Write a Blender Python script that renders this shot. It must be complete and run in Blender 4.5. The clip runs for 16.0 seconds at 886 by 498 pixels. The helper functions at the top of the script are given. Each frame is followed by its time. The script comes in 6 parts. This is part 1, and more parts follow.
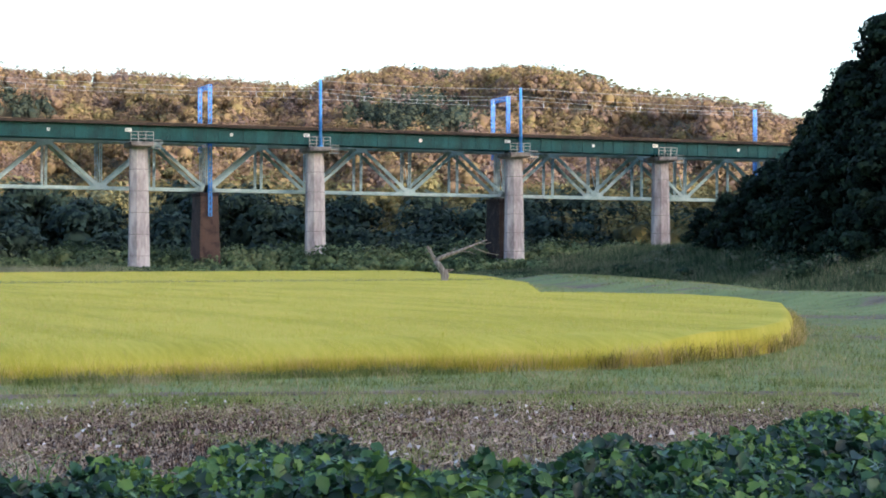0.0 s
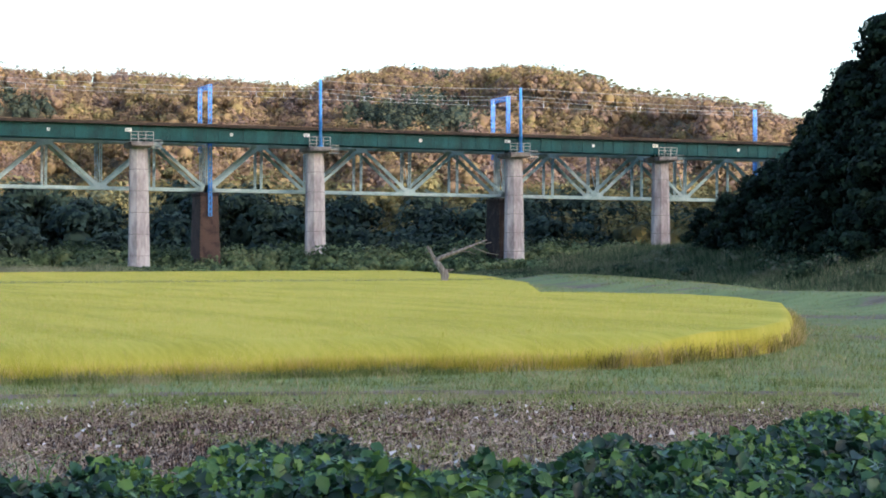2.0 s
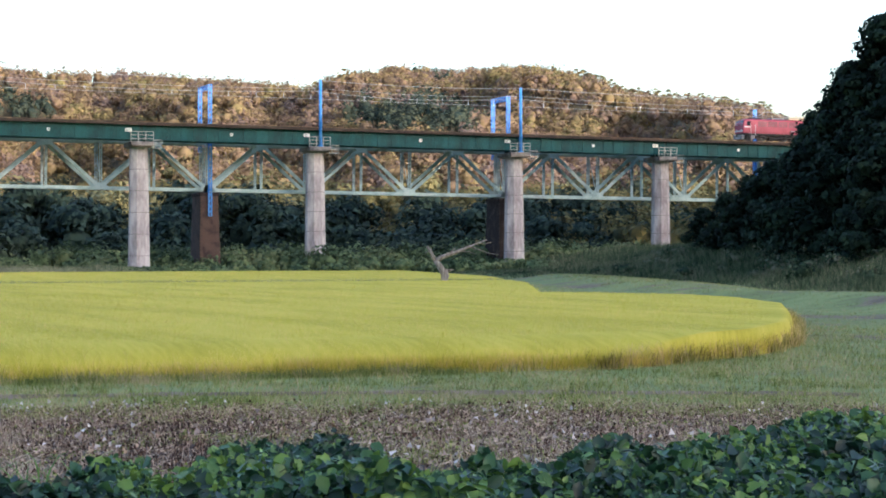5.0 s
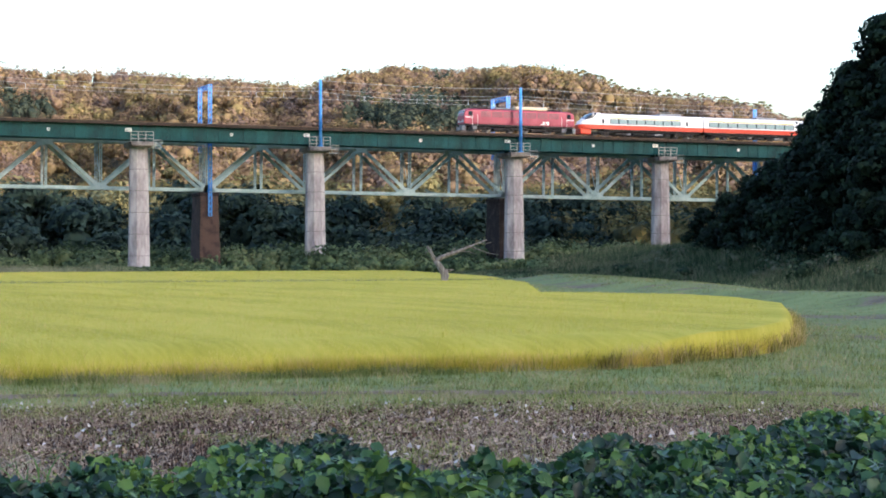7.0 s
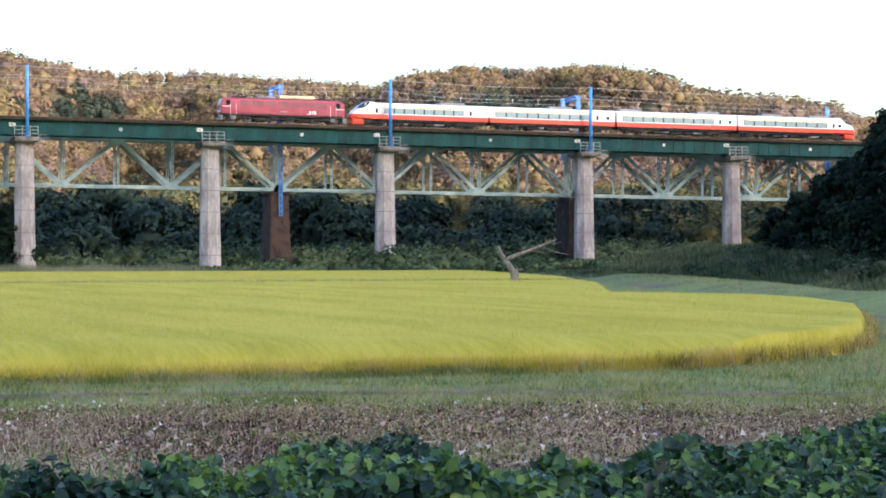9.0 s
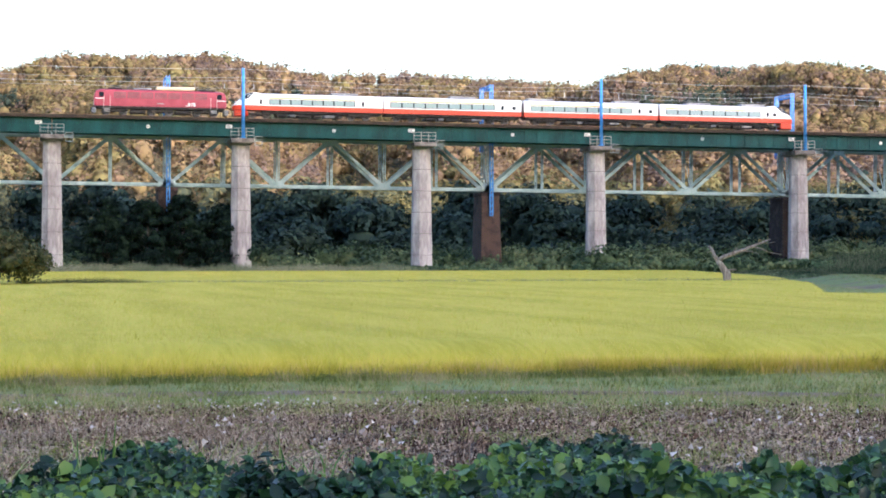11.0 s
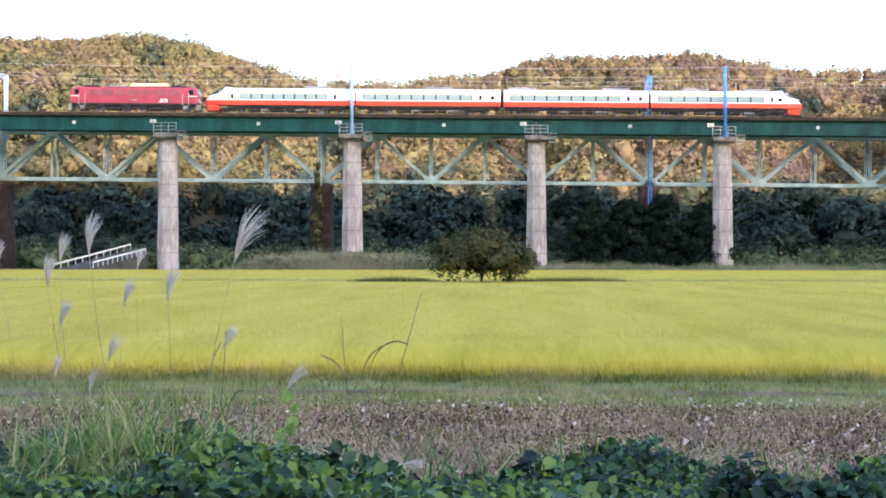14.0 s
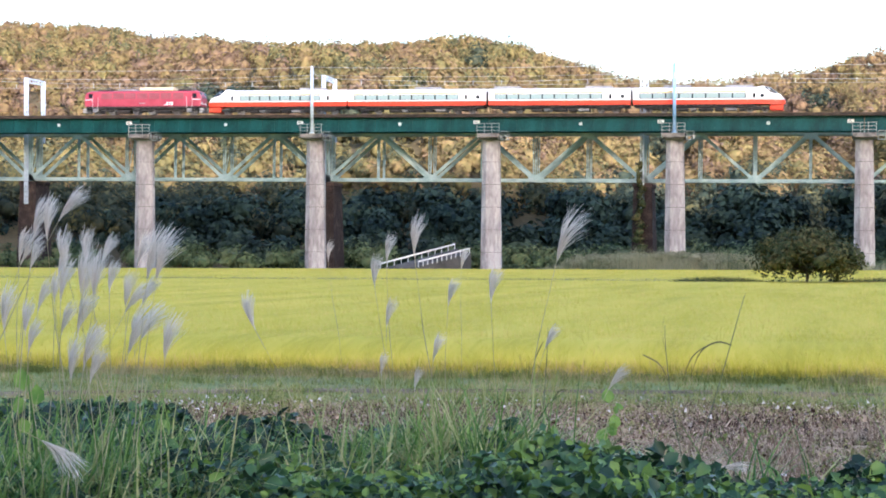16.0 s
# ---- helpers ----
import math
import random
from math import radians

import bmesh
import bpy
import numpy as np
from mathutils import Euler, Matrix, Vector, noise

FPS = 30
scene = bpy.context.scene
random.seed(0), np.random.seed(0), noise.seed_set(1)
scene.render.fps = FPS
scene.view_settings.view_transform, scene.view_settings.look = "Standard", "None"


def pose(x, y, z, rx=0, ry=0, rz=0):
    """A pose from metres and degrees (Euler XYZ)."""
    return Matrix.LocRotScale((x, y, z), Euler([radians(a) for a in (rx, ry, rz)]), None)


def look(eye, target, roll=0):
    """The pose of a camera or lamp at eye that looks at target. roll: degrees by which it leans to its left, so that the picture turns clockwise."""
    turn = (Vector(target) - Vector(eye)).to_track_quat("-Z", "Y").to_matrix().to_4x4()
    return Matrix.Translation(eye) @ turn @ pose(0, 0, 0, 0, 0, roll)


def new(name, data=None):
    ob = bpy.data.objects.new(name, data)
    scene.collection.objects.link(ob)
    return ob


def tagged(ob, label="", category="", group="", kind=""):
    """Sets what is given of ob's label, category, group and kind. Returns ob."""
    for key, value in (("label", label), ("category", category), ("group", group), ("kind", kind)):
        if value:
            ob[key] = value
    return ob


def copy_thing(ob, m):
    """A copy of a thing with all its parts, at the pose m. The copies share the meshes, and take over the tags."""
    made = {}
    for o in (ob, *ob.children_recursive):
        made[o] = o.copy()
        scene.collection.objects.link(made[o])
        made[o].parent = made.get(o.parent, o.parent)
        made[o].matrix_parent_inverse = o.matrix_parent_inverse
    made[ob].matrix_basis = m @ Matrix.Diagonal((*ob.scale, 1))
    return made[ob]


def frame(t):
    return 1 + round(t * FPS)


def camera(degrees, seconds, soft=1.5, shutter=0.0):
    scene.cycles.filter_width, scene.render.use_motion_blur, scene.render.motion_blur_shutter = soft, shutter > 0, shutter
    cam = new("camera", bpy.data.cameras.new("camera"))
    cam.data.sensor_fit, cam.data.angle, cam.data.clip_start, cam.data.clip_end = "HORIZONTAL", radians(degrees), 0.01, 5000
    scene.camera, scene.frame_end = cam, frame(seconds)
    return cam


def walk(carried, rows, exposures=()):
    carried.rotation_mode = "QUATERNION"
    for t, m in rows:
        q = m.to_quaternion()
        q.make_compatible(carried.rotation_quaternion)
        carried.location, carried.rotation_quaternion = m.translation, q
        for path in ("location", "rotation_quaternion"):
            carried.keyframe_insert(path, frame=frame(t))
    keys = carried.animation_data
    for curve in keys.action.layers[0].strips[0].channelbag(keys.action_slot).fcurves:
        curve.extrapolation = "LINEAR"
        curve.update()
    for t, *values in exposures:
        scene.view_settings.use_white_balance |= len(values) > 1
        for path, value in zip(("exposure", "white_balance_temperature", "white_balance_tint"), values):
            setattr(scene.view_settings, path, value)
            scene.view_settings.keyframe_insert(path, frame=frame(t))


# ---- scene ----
# Camera on a tripod at the edge of the field: still at first, then it pans left with the train.
# World: x along the railway bridge, y across the valley, z up, the field's ground at z = 0.
EYE_Z = 2.3
cam = camera(26.238, 16.0, soft=1.8)
PAN = [(0.0, -20.661, 0.260, 0.14), (7.3, -20.661, 0.258, 0.14), (7.6, -20.640, 0.256, 0.135), (8.0, -20.303, 0.245, 0.127),
       (8.2, -20.010, 0.246, 0.12), (10.3, -14.790, 0.257, 0.088), (10.5, -14.011, 0.258, 0.084), (11.0, -12.219, 0.257, 0.050),
       (11.5, -10.463, 0.252, 0.040), (12.0, -8.039, 0.253, 0.045), (12.5, -5.335, 0.252, 0.050), (13.0, -2.869, 0.247, 0.003),
       (13.5, -0.599, 0.234, -0.021), (14.0, 2.217, 0.229, -0.051), (14.5, 4.582, 0.226, -0.058), (15.0, 6.756, 0.223, -0.079),
       (15.5, 9.061, 0.214, -0.087), (16.0, 11.901, 0.207, -0.118)]
walk(cam, [(t, pose(0, 0, EYE_Z, 90 + p, r, y)) for t, y, p, r in PAN],
     exposures=[(0.0, 1.95, 5550, 18), (8.2, 1.95, 5550, 18), (11.0, 2.08, 5480, 20), (14.5, 2.16, 5480, 21), (16.0, 2.2, 5480, 21)])

# Late sun, low behind the camera: a ridge behind shades the valley floor, the far hillside stays lit.
SUN_ELEV, SUN_AZ = 9.0, 158.0
world = bpy.data.worlds.new("sky")
scene.world = world
world.use_nodes = True
wn = world.node_tree
sky = wn.nodes.new("ShaderNodeTexSky")
sky.sky_type = "NISHITA"
sky.sun_disc = False
sky.sun_elevation = radians(SUN_ELEV)
sky.sun_rotation = radians(SUN_AZ)
sky.air_density, sky.dust_density, sky.ozone_density = 1.0, 2.5, 1.0
back = wn.nodes["Background"]
back.inputs["Strength"].default_value = 0.15
wn.links.new(sky.outputs["Color"], back.inputs["Color"])
sun_data = bpy.data.lights.new("sun", "SUN")
sun_data.energy, sun_data.angle, sun_data.color = 2.3, radians(0.6), (1.0, 0.89, 0.76)
sun = new("sun", sun_data)
ea, aa = radians(SUN_ELEV), radians(SUN_AZ)
SUN_DIR = Vector((math.sin(aa) * math.cos(ea), math.cos(aa) * math.cos(ea), math.sin(ea)))
sun.matrix_world = look(SUN_DIR * 100, (0, 0, 0))


# ---------------------------------------------------------------- materials
def material(name, colors, scale=2.0, rough=0.8, metal=0.0, bump=0.15, fine=18.0, spread=0.35, island=0.0, tint=False,
             stretch=(1, 1, 1), random_ob=0.0, spec=0.3, translucent=0.0):
    """Two or more base colours mixed by noise at two scales, with fine relief."""
    m = bpy.data.materials.new(name)
    m.use_nodes = True
    nt = m.node_tree
    bsdf = nt.nodes["Principled BSDF"]
    co = nt.nodes.new("ShaderNodeTexCoord")
    mp = nt.nodes.new("ShaderNodeMapping")
    mp.inputs["Scale"].default_value = stretch
    nt.links.new(co.outputs["Object"], mp.inputs["Vector"])
    n1 = nt.nodes.new("ShaderNodeTexNoise")
    n1.inputs["Scale"].default_value, n1.inputs["Detail"].default_value = scale, 4.0
    n2 = nt.nodes.new("ShaderNodeTexNoise")
    n2.inputs["Scale"].default_value, n2.inputs["Detail"].default_value = fine, 3.0
    for n in (n1, n2):
        nt.links.new(mp.outputs["Vector"], n.inputs["Vector"])
    def maths(op, a, b):
        k = nt.nodes.new("ShaderNodeMath")
        k.operation = op
        for sock, v in zip(k.inputs, (a, b)):
            if isinstance(v, (int, float)):
                sock.default_value = v
            else:
                nt.links.new(v, sock)
        return k.outputs[0]
    fac = maths("ADD", maths("MULTIPLY", n1.outputs["Fac"], 0.65), maths("MULTIPLY", n2.outputs["Fac"], 0.35))
    fac = maths("ADD", maths("MULTIPLY", maths("SUBTRACT", fac, 0.5), 1.0 + 4 * spread), 0.5)
    if island:
        g = nt.nodes.new("ShaderNodeNewGeometry")
        fac = maths("ADD", fac, maths("MULTIPLY", maths("SUBTRACT", g.outputs["Random Per Island"], 0.5), island))
    if random_ob:
        g = nt.nodes.new("ShaderNodeObjectInfo")
        fac = maths("ADD", fac, maths("MULTIPLY", maths("SUBTRACT", g.outputs["Random"], 0.5), random_ob))
    if tint:
        at = nt.nodes.new("ShaderNodeAttribute")
        at.attribute_name = "kind_tint"
        fac = maths("ADD", maths("MULTIPLY", maths("SUBTRACT", fac, 0.5), 0.35), at.outputs["Fac"])
    ramp = nt.nodes.new("ShaderNodeValToRGB")
    el = ramp.color_ramp.elements
    while len(el) < len(colors):
        el.new(0.5)
    lo, hi = (0.02, 0.98) if tint else (0.25, 0.75)
    for i, c in enumerate(colors):
        el[i].position = lo + (hi - lo) * i / max(1, len(colors) - 1)
        el[i].color = (*c, 1)
    nt.links.new(fac, ramp.inputs["Fac"])
    nt.links.new(ramp.outputs["Color"], bsdf.inputs["Base Color"])
    bsdf.inputs["Roughness"].default_value = rough
    bsdf.inputs["Metallic"].default_value = metal
    bsdf.inputs["Specular IOR Level"].default_value = spec
    if bump:
        b = nt.nodes.new("ShaderNodeBump")
        b.inputs["Strength"].default_value, b.inputs["Distance"].default_value = bump, 0.05
        nt.links.new(n2.outputs["Fac"], b.inputs["Height"])
        nt.links.new(b.outputs["Normal"], bsdf.inputs["Normal"])
    if translucent:
        tr = nt.nodes.new("ShaderNodeBsdfTranslucent")
        nt.links.new(ramp.outputs["Color"], tr.inputs["Color"])
        mix = nt.nodes.new("ShaderNodeMixShader")
        mix.inputs["Fac"].default_value = translucent
        nt.links.new(bsdf.outputs[0], mix.inputs[1])
        nt.links.new(tr.outputs[0], mix.inputs[2])
        nt.links.new(mix.outputs[0], nt.nodes["Material Output"].inputs["Surface"])
    return m


M = {
    "girder": material("green_steel", [(0.002, 0.034, 0.040), (0.004, 0.060, 0.066), (0.008, 0.085, 0.090)], 0.35, 0.55, 0.0, 0.06, 6, 0.4, stretch=(1, 1, 0.35), spec=0.2),
    "girder_dark": material("underside_steel", [(0.008, 0.03, 0.028), (0.02, 0.06, 0.05)], 0.6, 0.6, 0.0, 0.05, 8),
    "ballast": material("rusty_deck", [(0.03, 0.024, 0.02), (0.075, 0.055, 0.042)], 1.2, 0.9, 0.0, 0.3, 14),
    "rail": material("rail_steel", [(0.10, 0.06, 0.04), (0.2, 0.15, 0.12)], 2, 0.5, 0.6, 0.05),
    "sleeper": material("sleeper_wood", [(0.03, 0.022, 0.016), (0.08, 0.06, 0.045)], 2, 0.9, 0, 0.2),
    "concrete": material("pier_concrete", [(0.23, 0.20, 0.205), (0.36, 0.33, 0.335), (0.52, 0.49, 0.49)], 0.5, 0.9, 0, 0.2, 2.2, 0.24, stretch=(1.1, 1.1, 0.45), random_ob=0.3),
    "cap": material("cap_concrete", [(0.12, 0.11, 0.105), (0.26, 0.24, 0.23)], 0.8, 0.9, 0, 0.25, 5, 0.5),
    "galv": material("galvanised_steel", [(0.30, 0.33, 0.34), (0.48, 0.51, 0.51)], 2, 0.5, 0.3, 0.03),
    "truss": material("pale_green_steel", [(0.25, 0.36, 0.39), (0.35, 0.475, 0.505), (0.44, 0.55, 0.575)], 0.5, 0.55, 0, 0.05, 6, 0.4),
    "mast": material("blue_steel", [(0.05, 0.22, 0.60), (0.09, 0.32, 0.78)], 1.5, 0.45, 0.0, 0.03, 9),
    # the blue mast paint again, paled by sun and sky glare in its colour
    "mast_glare": material("glare_pale_steel", [(0.46, 0.56, 0.68), (0.62, 0.70, 0.80)], 1.5, 0.45, 0.2, 0.03, 9),
    "brick": material("dark_brick", [(0.028, 0.02, 0.02), (0.06, 0.042, 0.038), (0.10, 0.066, 0.056)], 0.8, 0.95, 0, 0.3, 6, 0.5, random_ob=0.6),
    "mortar": material("sooty_mortar", [(0.035, 0.03, 0.028), (0.07, 0.06, 0.055)], 1, 0.95, 0, 0.3, 6),
    # halfway copy of the blue mast paint, sunlight mixed into the colour
    "mast_sunlit": material("sunlit_blue_steel", [(0.22, 0.40, 0.68), (0.36, 0.54, 0.80)], 1.5, 0.45, 0.1, 0.03, 9),
    "sign": material("white_enamel", [(0.72, 0.73, 0.72), (0.85, 0.85, 0.84)], 2, 0.5, 0, 0.0),
    "wire": material("weathered_copper", [(0.30, 0.31, 0.30), (0.42, 0.43, 0.42)], 2, 0.6, 0.2, 0.0),
    "insul": material("brown_porcelain", [(0.16, 0.08, 0.05), (0.3, 0.18, 0.12)], 2, 0.3, 0, 0.0),
}


# ---------------------------------------------------------------- mesh helpers
def mesh_object(name, verts, faces, mat, parent=None, label="", smooth=False, tints=None):
    me = bpy.data.meshes.new(name)
    me.from_pydata(verts, [], faces)
    if mat:
        me.materials.append(mat)
    if tints is not None:
        at = me.attributes.new("kind_tint", "FLOAT", "POINT")
        at.data.foreach_set("value", np.asarray(tints, dtype=np.float32))
    if smooth:
        me.polygons.foreach_set("use_smooth", [True] * len(me.polygons))
    me.update()
    ob = new(name, me)
    if parent:
        ob.parent = parent
    if label:
        tagged(ob, label)
    return ob


def fast_mesh(name, v, tri, mat, parent=None, tints=None, smooth=False, label="", normals=None):
    """A mesh of triangles or quads straight from arrays; normals round off leafy crowns."""
    v, tri = np.asarray(v, dtype=np.float32), np.asarray(tri, dtype=np.int32)
    k = tri.shape[1]
    me = bpy.data.meshes.new(name)
    me.vertices.add(len(v))
    me.vertices.foreach_set("co", v.ravel())
    me.loops.add(tri.size)
    me.loops.foreach_set("vertex_index", tri.ravel())
    me.polygons.add(len(tri))
    me.polygons.foreach_set("loop_start", np.arange(0, tri.size, k, dtype=np.int32))
    me.polygons.foreach_set("loop_total", np.full(len(tri), k, dtype=np.int32))
    if tints is not None:
        at = me.attributes.new("kind_tint", "FLOAT", "POINT")
        at.data.foreach_set("value", np.asarray(tints, dtype=np.float32))
    me.materials.append(mat)
    if smooth:
        me.polygons.foreach_set("use_smooth", np.ones(len(tri), dtype=bool))
    me.update(calc_edges=True)
    if normals is None:
        me.validate()
    else:
        me.polygons.foreach_set("use_smooth", np.ones(len(tri), dtype=bool))
        at = me.attributes.new("custom_normal", "FLOAT_VECTOR", "POINT")
        at.data.foreach_set("vector", np.ascontiguousarray(normals, dtype=np.float32).ravel())
    ob = new(name, me)
    if parent:
        ob.parent = parent
    if label:
        tagged(ob, label)
    return ob


def part(name, bm, mat, parent, label="", smooth=False):
    me = bpy.data.meshes.new(name)
    bm.to_mesh(me)
    bm.free()
    me.materials.append(mat)
    if smooth:
        me.polygons.foreach_set("use_smooth", [True] * len(me.polygons))
    ob = new(name, me)
    ob.parent = parent
    if label:
        tagged(ob, label)
    return ob


def box(bm, x0, x1, y0, y1, z0, z1, bevel=0.0):
    r = bmesh.ops.create_cube(bm, size=1.0, matrix=Matrix.Translation(((x0 + x1) / 2, (y0 + y1) / 2, (z0 + z1) / 2)) @
                              Matrix.Diagonal((x1 - x0, y1 - y0, z1 - z0, 1)))
    if bevel:
        edges = {e for v in r["verts"] for e in v.link_edges}
        bmesh.ops.bevel(bm, geom=list(edges), offset=bevel, segments=1, affect="EDGES", profile=0.5)


def beam(bm, a, b, w, h, bevel=0.0):
    """A bar of section w x h between two points; h lies in the upright plane."""
    a, b = Vector(a), Vector(b)
    d = b - a
    m = Matrix.Translation((a + b) / 2) @ d.to_track_quat("X", "Z").to_matrix().to_4x4() @ Matrix.Diagonal((d.length, w, h, 1))
    bmesh.ops.create_cube(bm, size=1.0, matrix=m)


def tube(bm, a, b, r1, r2=None, seg=10):
    a, b = Vector(a), Vector(b)
    d = b - a
    m = Matrix.Translation((a + b) / 2) @ d.to_track_quat("Z", "Y").to_matrix().to_4x4()
    bmesh.ops.create_cone(bm, cap_ends=True, segments=seg, radius1=r1, radius2=r1 if r2 is None else r2, depth=d.length, matrix=m)


def limb(bm, pts, r0, r1, seg=7):
    pts = [Vector(p) for p in pts]
    rings = []
    for i, p in enumerate(pts):
        d = (pts[min(i + 1, len(pts) - 1)] - pts[max(i - 1, 0)]).normalized()
        q = d.to_track_quat("Z", "Y").to_matrix()
        r = r0 + (r1 - r0) * i / (len(pts) - 1)
        rings.append([bm.verts.new(p + q @ Vector((r * math.cos(2 * math.pi * k / seg), r * math.sin(2 * math.pi * k / seg), 0))) for k in range(seg)])
    for a, b in zip(rings[:-1], rings[1:]):
        for k in range(seg):
            bm.faces.new((a[k], a[(k + 1) % seg], b[(k + 1) % seg], b[k]))
    bm.faces.new(rings[-1])
    bm.faces.new(list(reversed(rings[0])))


def made(fn, *a, **k):
    bm = bmesh.new()
    fn(bm, *a, **k)
    return bm


def thing(name, label, category, group="", at=(0, 0, 0), rz=0.0, kind=""):
    ob = new(name)
    ob.matrix_world = pose(*at, 0, 0, rz)
    return tagged(ob, label, category, group, kind)
# ---------------------------------------------------------------- the ground, the field and the hills
rng = np.random.default_rng(11)


def fbm(x, y, scale, seed=0.0, octaves=4):
    """Smooth value noise from summed sines, on arrays."""
    x, y = np.asarray(x, float) / scale, np.asarray(y, float) / scale
    out, amp, total = 0.0, 1.0, 0.0
    for o in range(octaves):
        k = 2.03 ** o
        a = seed * 1.7 + o * 2.1
        out = out + amp * (np.sin(x * k * 1.9 + a + 1.3 * np.sin(y * k * 1.1 + a)) * np.cos(y * k * 1.7 - a * 0.6 + 1.1 * np.sin(x * k * 0.9 - a)))
        total += amp
        amp *= 0.55
    return out / total


def sstep(a, b, x):
    u = np.clip((np.asarray(x, float) - a) / (b - a), 0, 1)
    return u * u * (3 - 2 * u)


def field_edge(y):
    """Right-hand rim of the rice, as x at each y."""
    return np.interp(y, [34, 36, 39, 43, 50, 60, 70, 76, 80, 83, 85, 86, 117, 162, 236, 300], [15.4, 18.6, 22.7, 26.0, 30.3, 36, 39.8, 40.7, 40.2, 39.0, 37.0, 38.4, 51, 66, 84, 95])


def ground_z(x, y):
    x, y = np.asarray(x, float), np.asarray(y, float)
    r = np.hypot(x, y)
    z = 0.72 * sstep(31.0, 13.0, r) + 0.05 * fbm(x, y, 1.7, 1) * sstep(34, 28, r)
    z = z - 0.10 * sstep(1.2, 0.0, np.abs(r - 33.0) - 0.3)
    # grassy dike that curves round the rice, and the rising bank past it
    e = x - field_edge(y)
    dike = sstep(4, 9, e) * sstep(17, 11, e) * sstep(40, 60, y) * sstep(260, 220, y)
    z = z + 0.6 * dike + 3.3 * sstep(15, 40, e) * sstep(70, 130, y)
    z = z + sstep(255, 262, y) * 0.3 * fbm(x, y, 9, 4)
    # the railway bank past the bridge's end
    z = np.maximum(z, (line_top(x) - np.maximum(0, np.abs(y - 267) - 7.5) / 1.5) * sstep(160, 166, x))
    return z


def line_top(x):
    return 20.43 - 0.0092 * x + 0.85


xs = np.concatenate([[-4000, -2000, -900, -400, -250], np.arange(-190, -40, 6.0), np.arange(-40, 60, 0.8), np.arange(60, 300, 4.0), [340, 480, 520, 900, 2000, 4000]])
ys = np.concatenate([[-4000, -1500, -600, -200, -60, -20, -8], np.arange(-4, 42, 0.5), np.arange(42, 100, 2.0), np.arange(100, 310, 4.0), [340, 420, 600, 1200, 2500, 4000]])
gx, gy = np.meshgrid(xs, ys)
gz = ground_z(gx, gy)
ny, nx = gx.shape
idx = np.arange(nx * ny).reshape(ny, nx)
quads = np.stack([idx[:-1, :-1], idx[:-1, 1:], idx[1:, 1:], idx[1:, :-1]], -1).reshape(-1, 4)
M["ground"] = material("grassy_earth", [(0.05, 0.034, 0.026), (0.12, 0.088, 0.064), (0.19, 0.155, 0.10), (0.15, 0.18, 0.062), (0.20, 0.25, 0.08), (0.25, 0.28, 0.11)], 0.9, 0.95, 0, 0.5, 5.5, 0.55, tint=True)
gr0 = np.hypot(gx, gy)
soil = 0.70 + 0.16 * fbm(gx, gy, 5.0, 31) - 0.42 * sstep(0.3, 0.6, fbm(gx, gy, 6.0, 33)) * sstep(34, 38, gr0)
soil = soil + (0.16 + 0.14 * fbm(gx, gy, 1.6, 35) - soil) * sstep(29.0, 27.6, gr0 + 0.8 * fbm(gx, gy, 2.5, 8))
ground = fast_mesh("ground", np.stack([gx, gy, gz], -1).reshape(-1, 3), quads, M["ground"], smooth=True, tints=np.clip(soil, 0.02, 0.98).ravel())
tagged(ground, "mown grass and bare earth of a valley floor", "ground", kind="structure")

# rice: a rippled canopy over the paddies
M["rice"] = material("ripe_rice", [(0.44, 0.38, 0.045), (0.54, 0.46, 0.062), (0.61, 0.51, 0.085)], 0.25, 0.85, 0, 0.3, 3.5, 0.3, stretch=(2.2, 0.22, 1), spec=0.05)
M["rice_blade"] = material("ripe_rice_blade", [(0.57, 0.50, 0.06), (0.73, 0.61, 0.10), (0.80, 0.62, 0.20)], 0.5, 0.8, 0, 0.0, 3.0, 0.3, island=0.9, translucent=0.5, spec=0.1)


def paddy(name, y0, y1, left, inset, step, label):
    """A rice canopy between two rows, out to the field's rim."""
    yy = [y0, y0 + 0.1, y0 + 0.5, y0 + 1.1, y0 + 1.9]
    while yy[-1] < y1:
        yy.append(min(y1, yy[-1] + step * max(1.0, yy[-1] / 60)))
    u = np.linspace(0, 1, 260) ** 0.8
    v, n = [], len(u)
    for j, y in enumerate(yy):
        right = float(field_edge(y)) - inset
        x = left + (right - left) * u
        yj = y + (0.35 * fbm(x, y0, 2.2, 3) if j < 2 else 0.25 * fbm(x, y0, 2.2, 3) if j == 2 else 0)
        edge = np.minimum(np.minimum(j, len(yy) - 1 - j) * 3.0, (right - x) * 6.0)
        z = 0.62 + 0.008 * fbm(x, yj, 1.3, 2) + 0.01 * fbm(x, yj, 7.0, 5)
        z = np.where(edge <= 0.01, 0.02, np.minimum(z, (0.02, 0.16, 0.34, 0.48, 0.57, 0.8)[min(j, 5)] + np.minimum(edge, 1.0) * 0.05))
        v.append(np.stack([x, np.broadcast_to(yj, x.shape), z], -1))
    v = np.concatenate(v)
    i = np.arange(len(v)).reshape(len(yy), n)
    q = np.stack([i[:-1, :-1], i[:-1, 1:], i[1:, 1:], i[1:, :-1]], -1).reshape(-1, 4)
    ob = fast_mesh(name, v, q, M["rice"], smooth=True)
    return tagged(ob, label, "rice field", "rice paddies", "stuff")


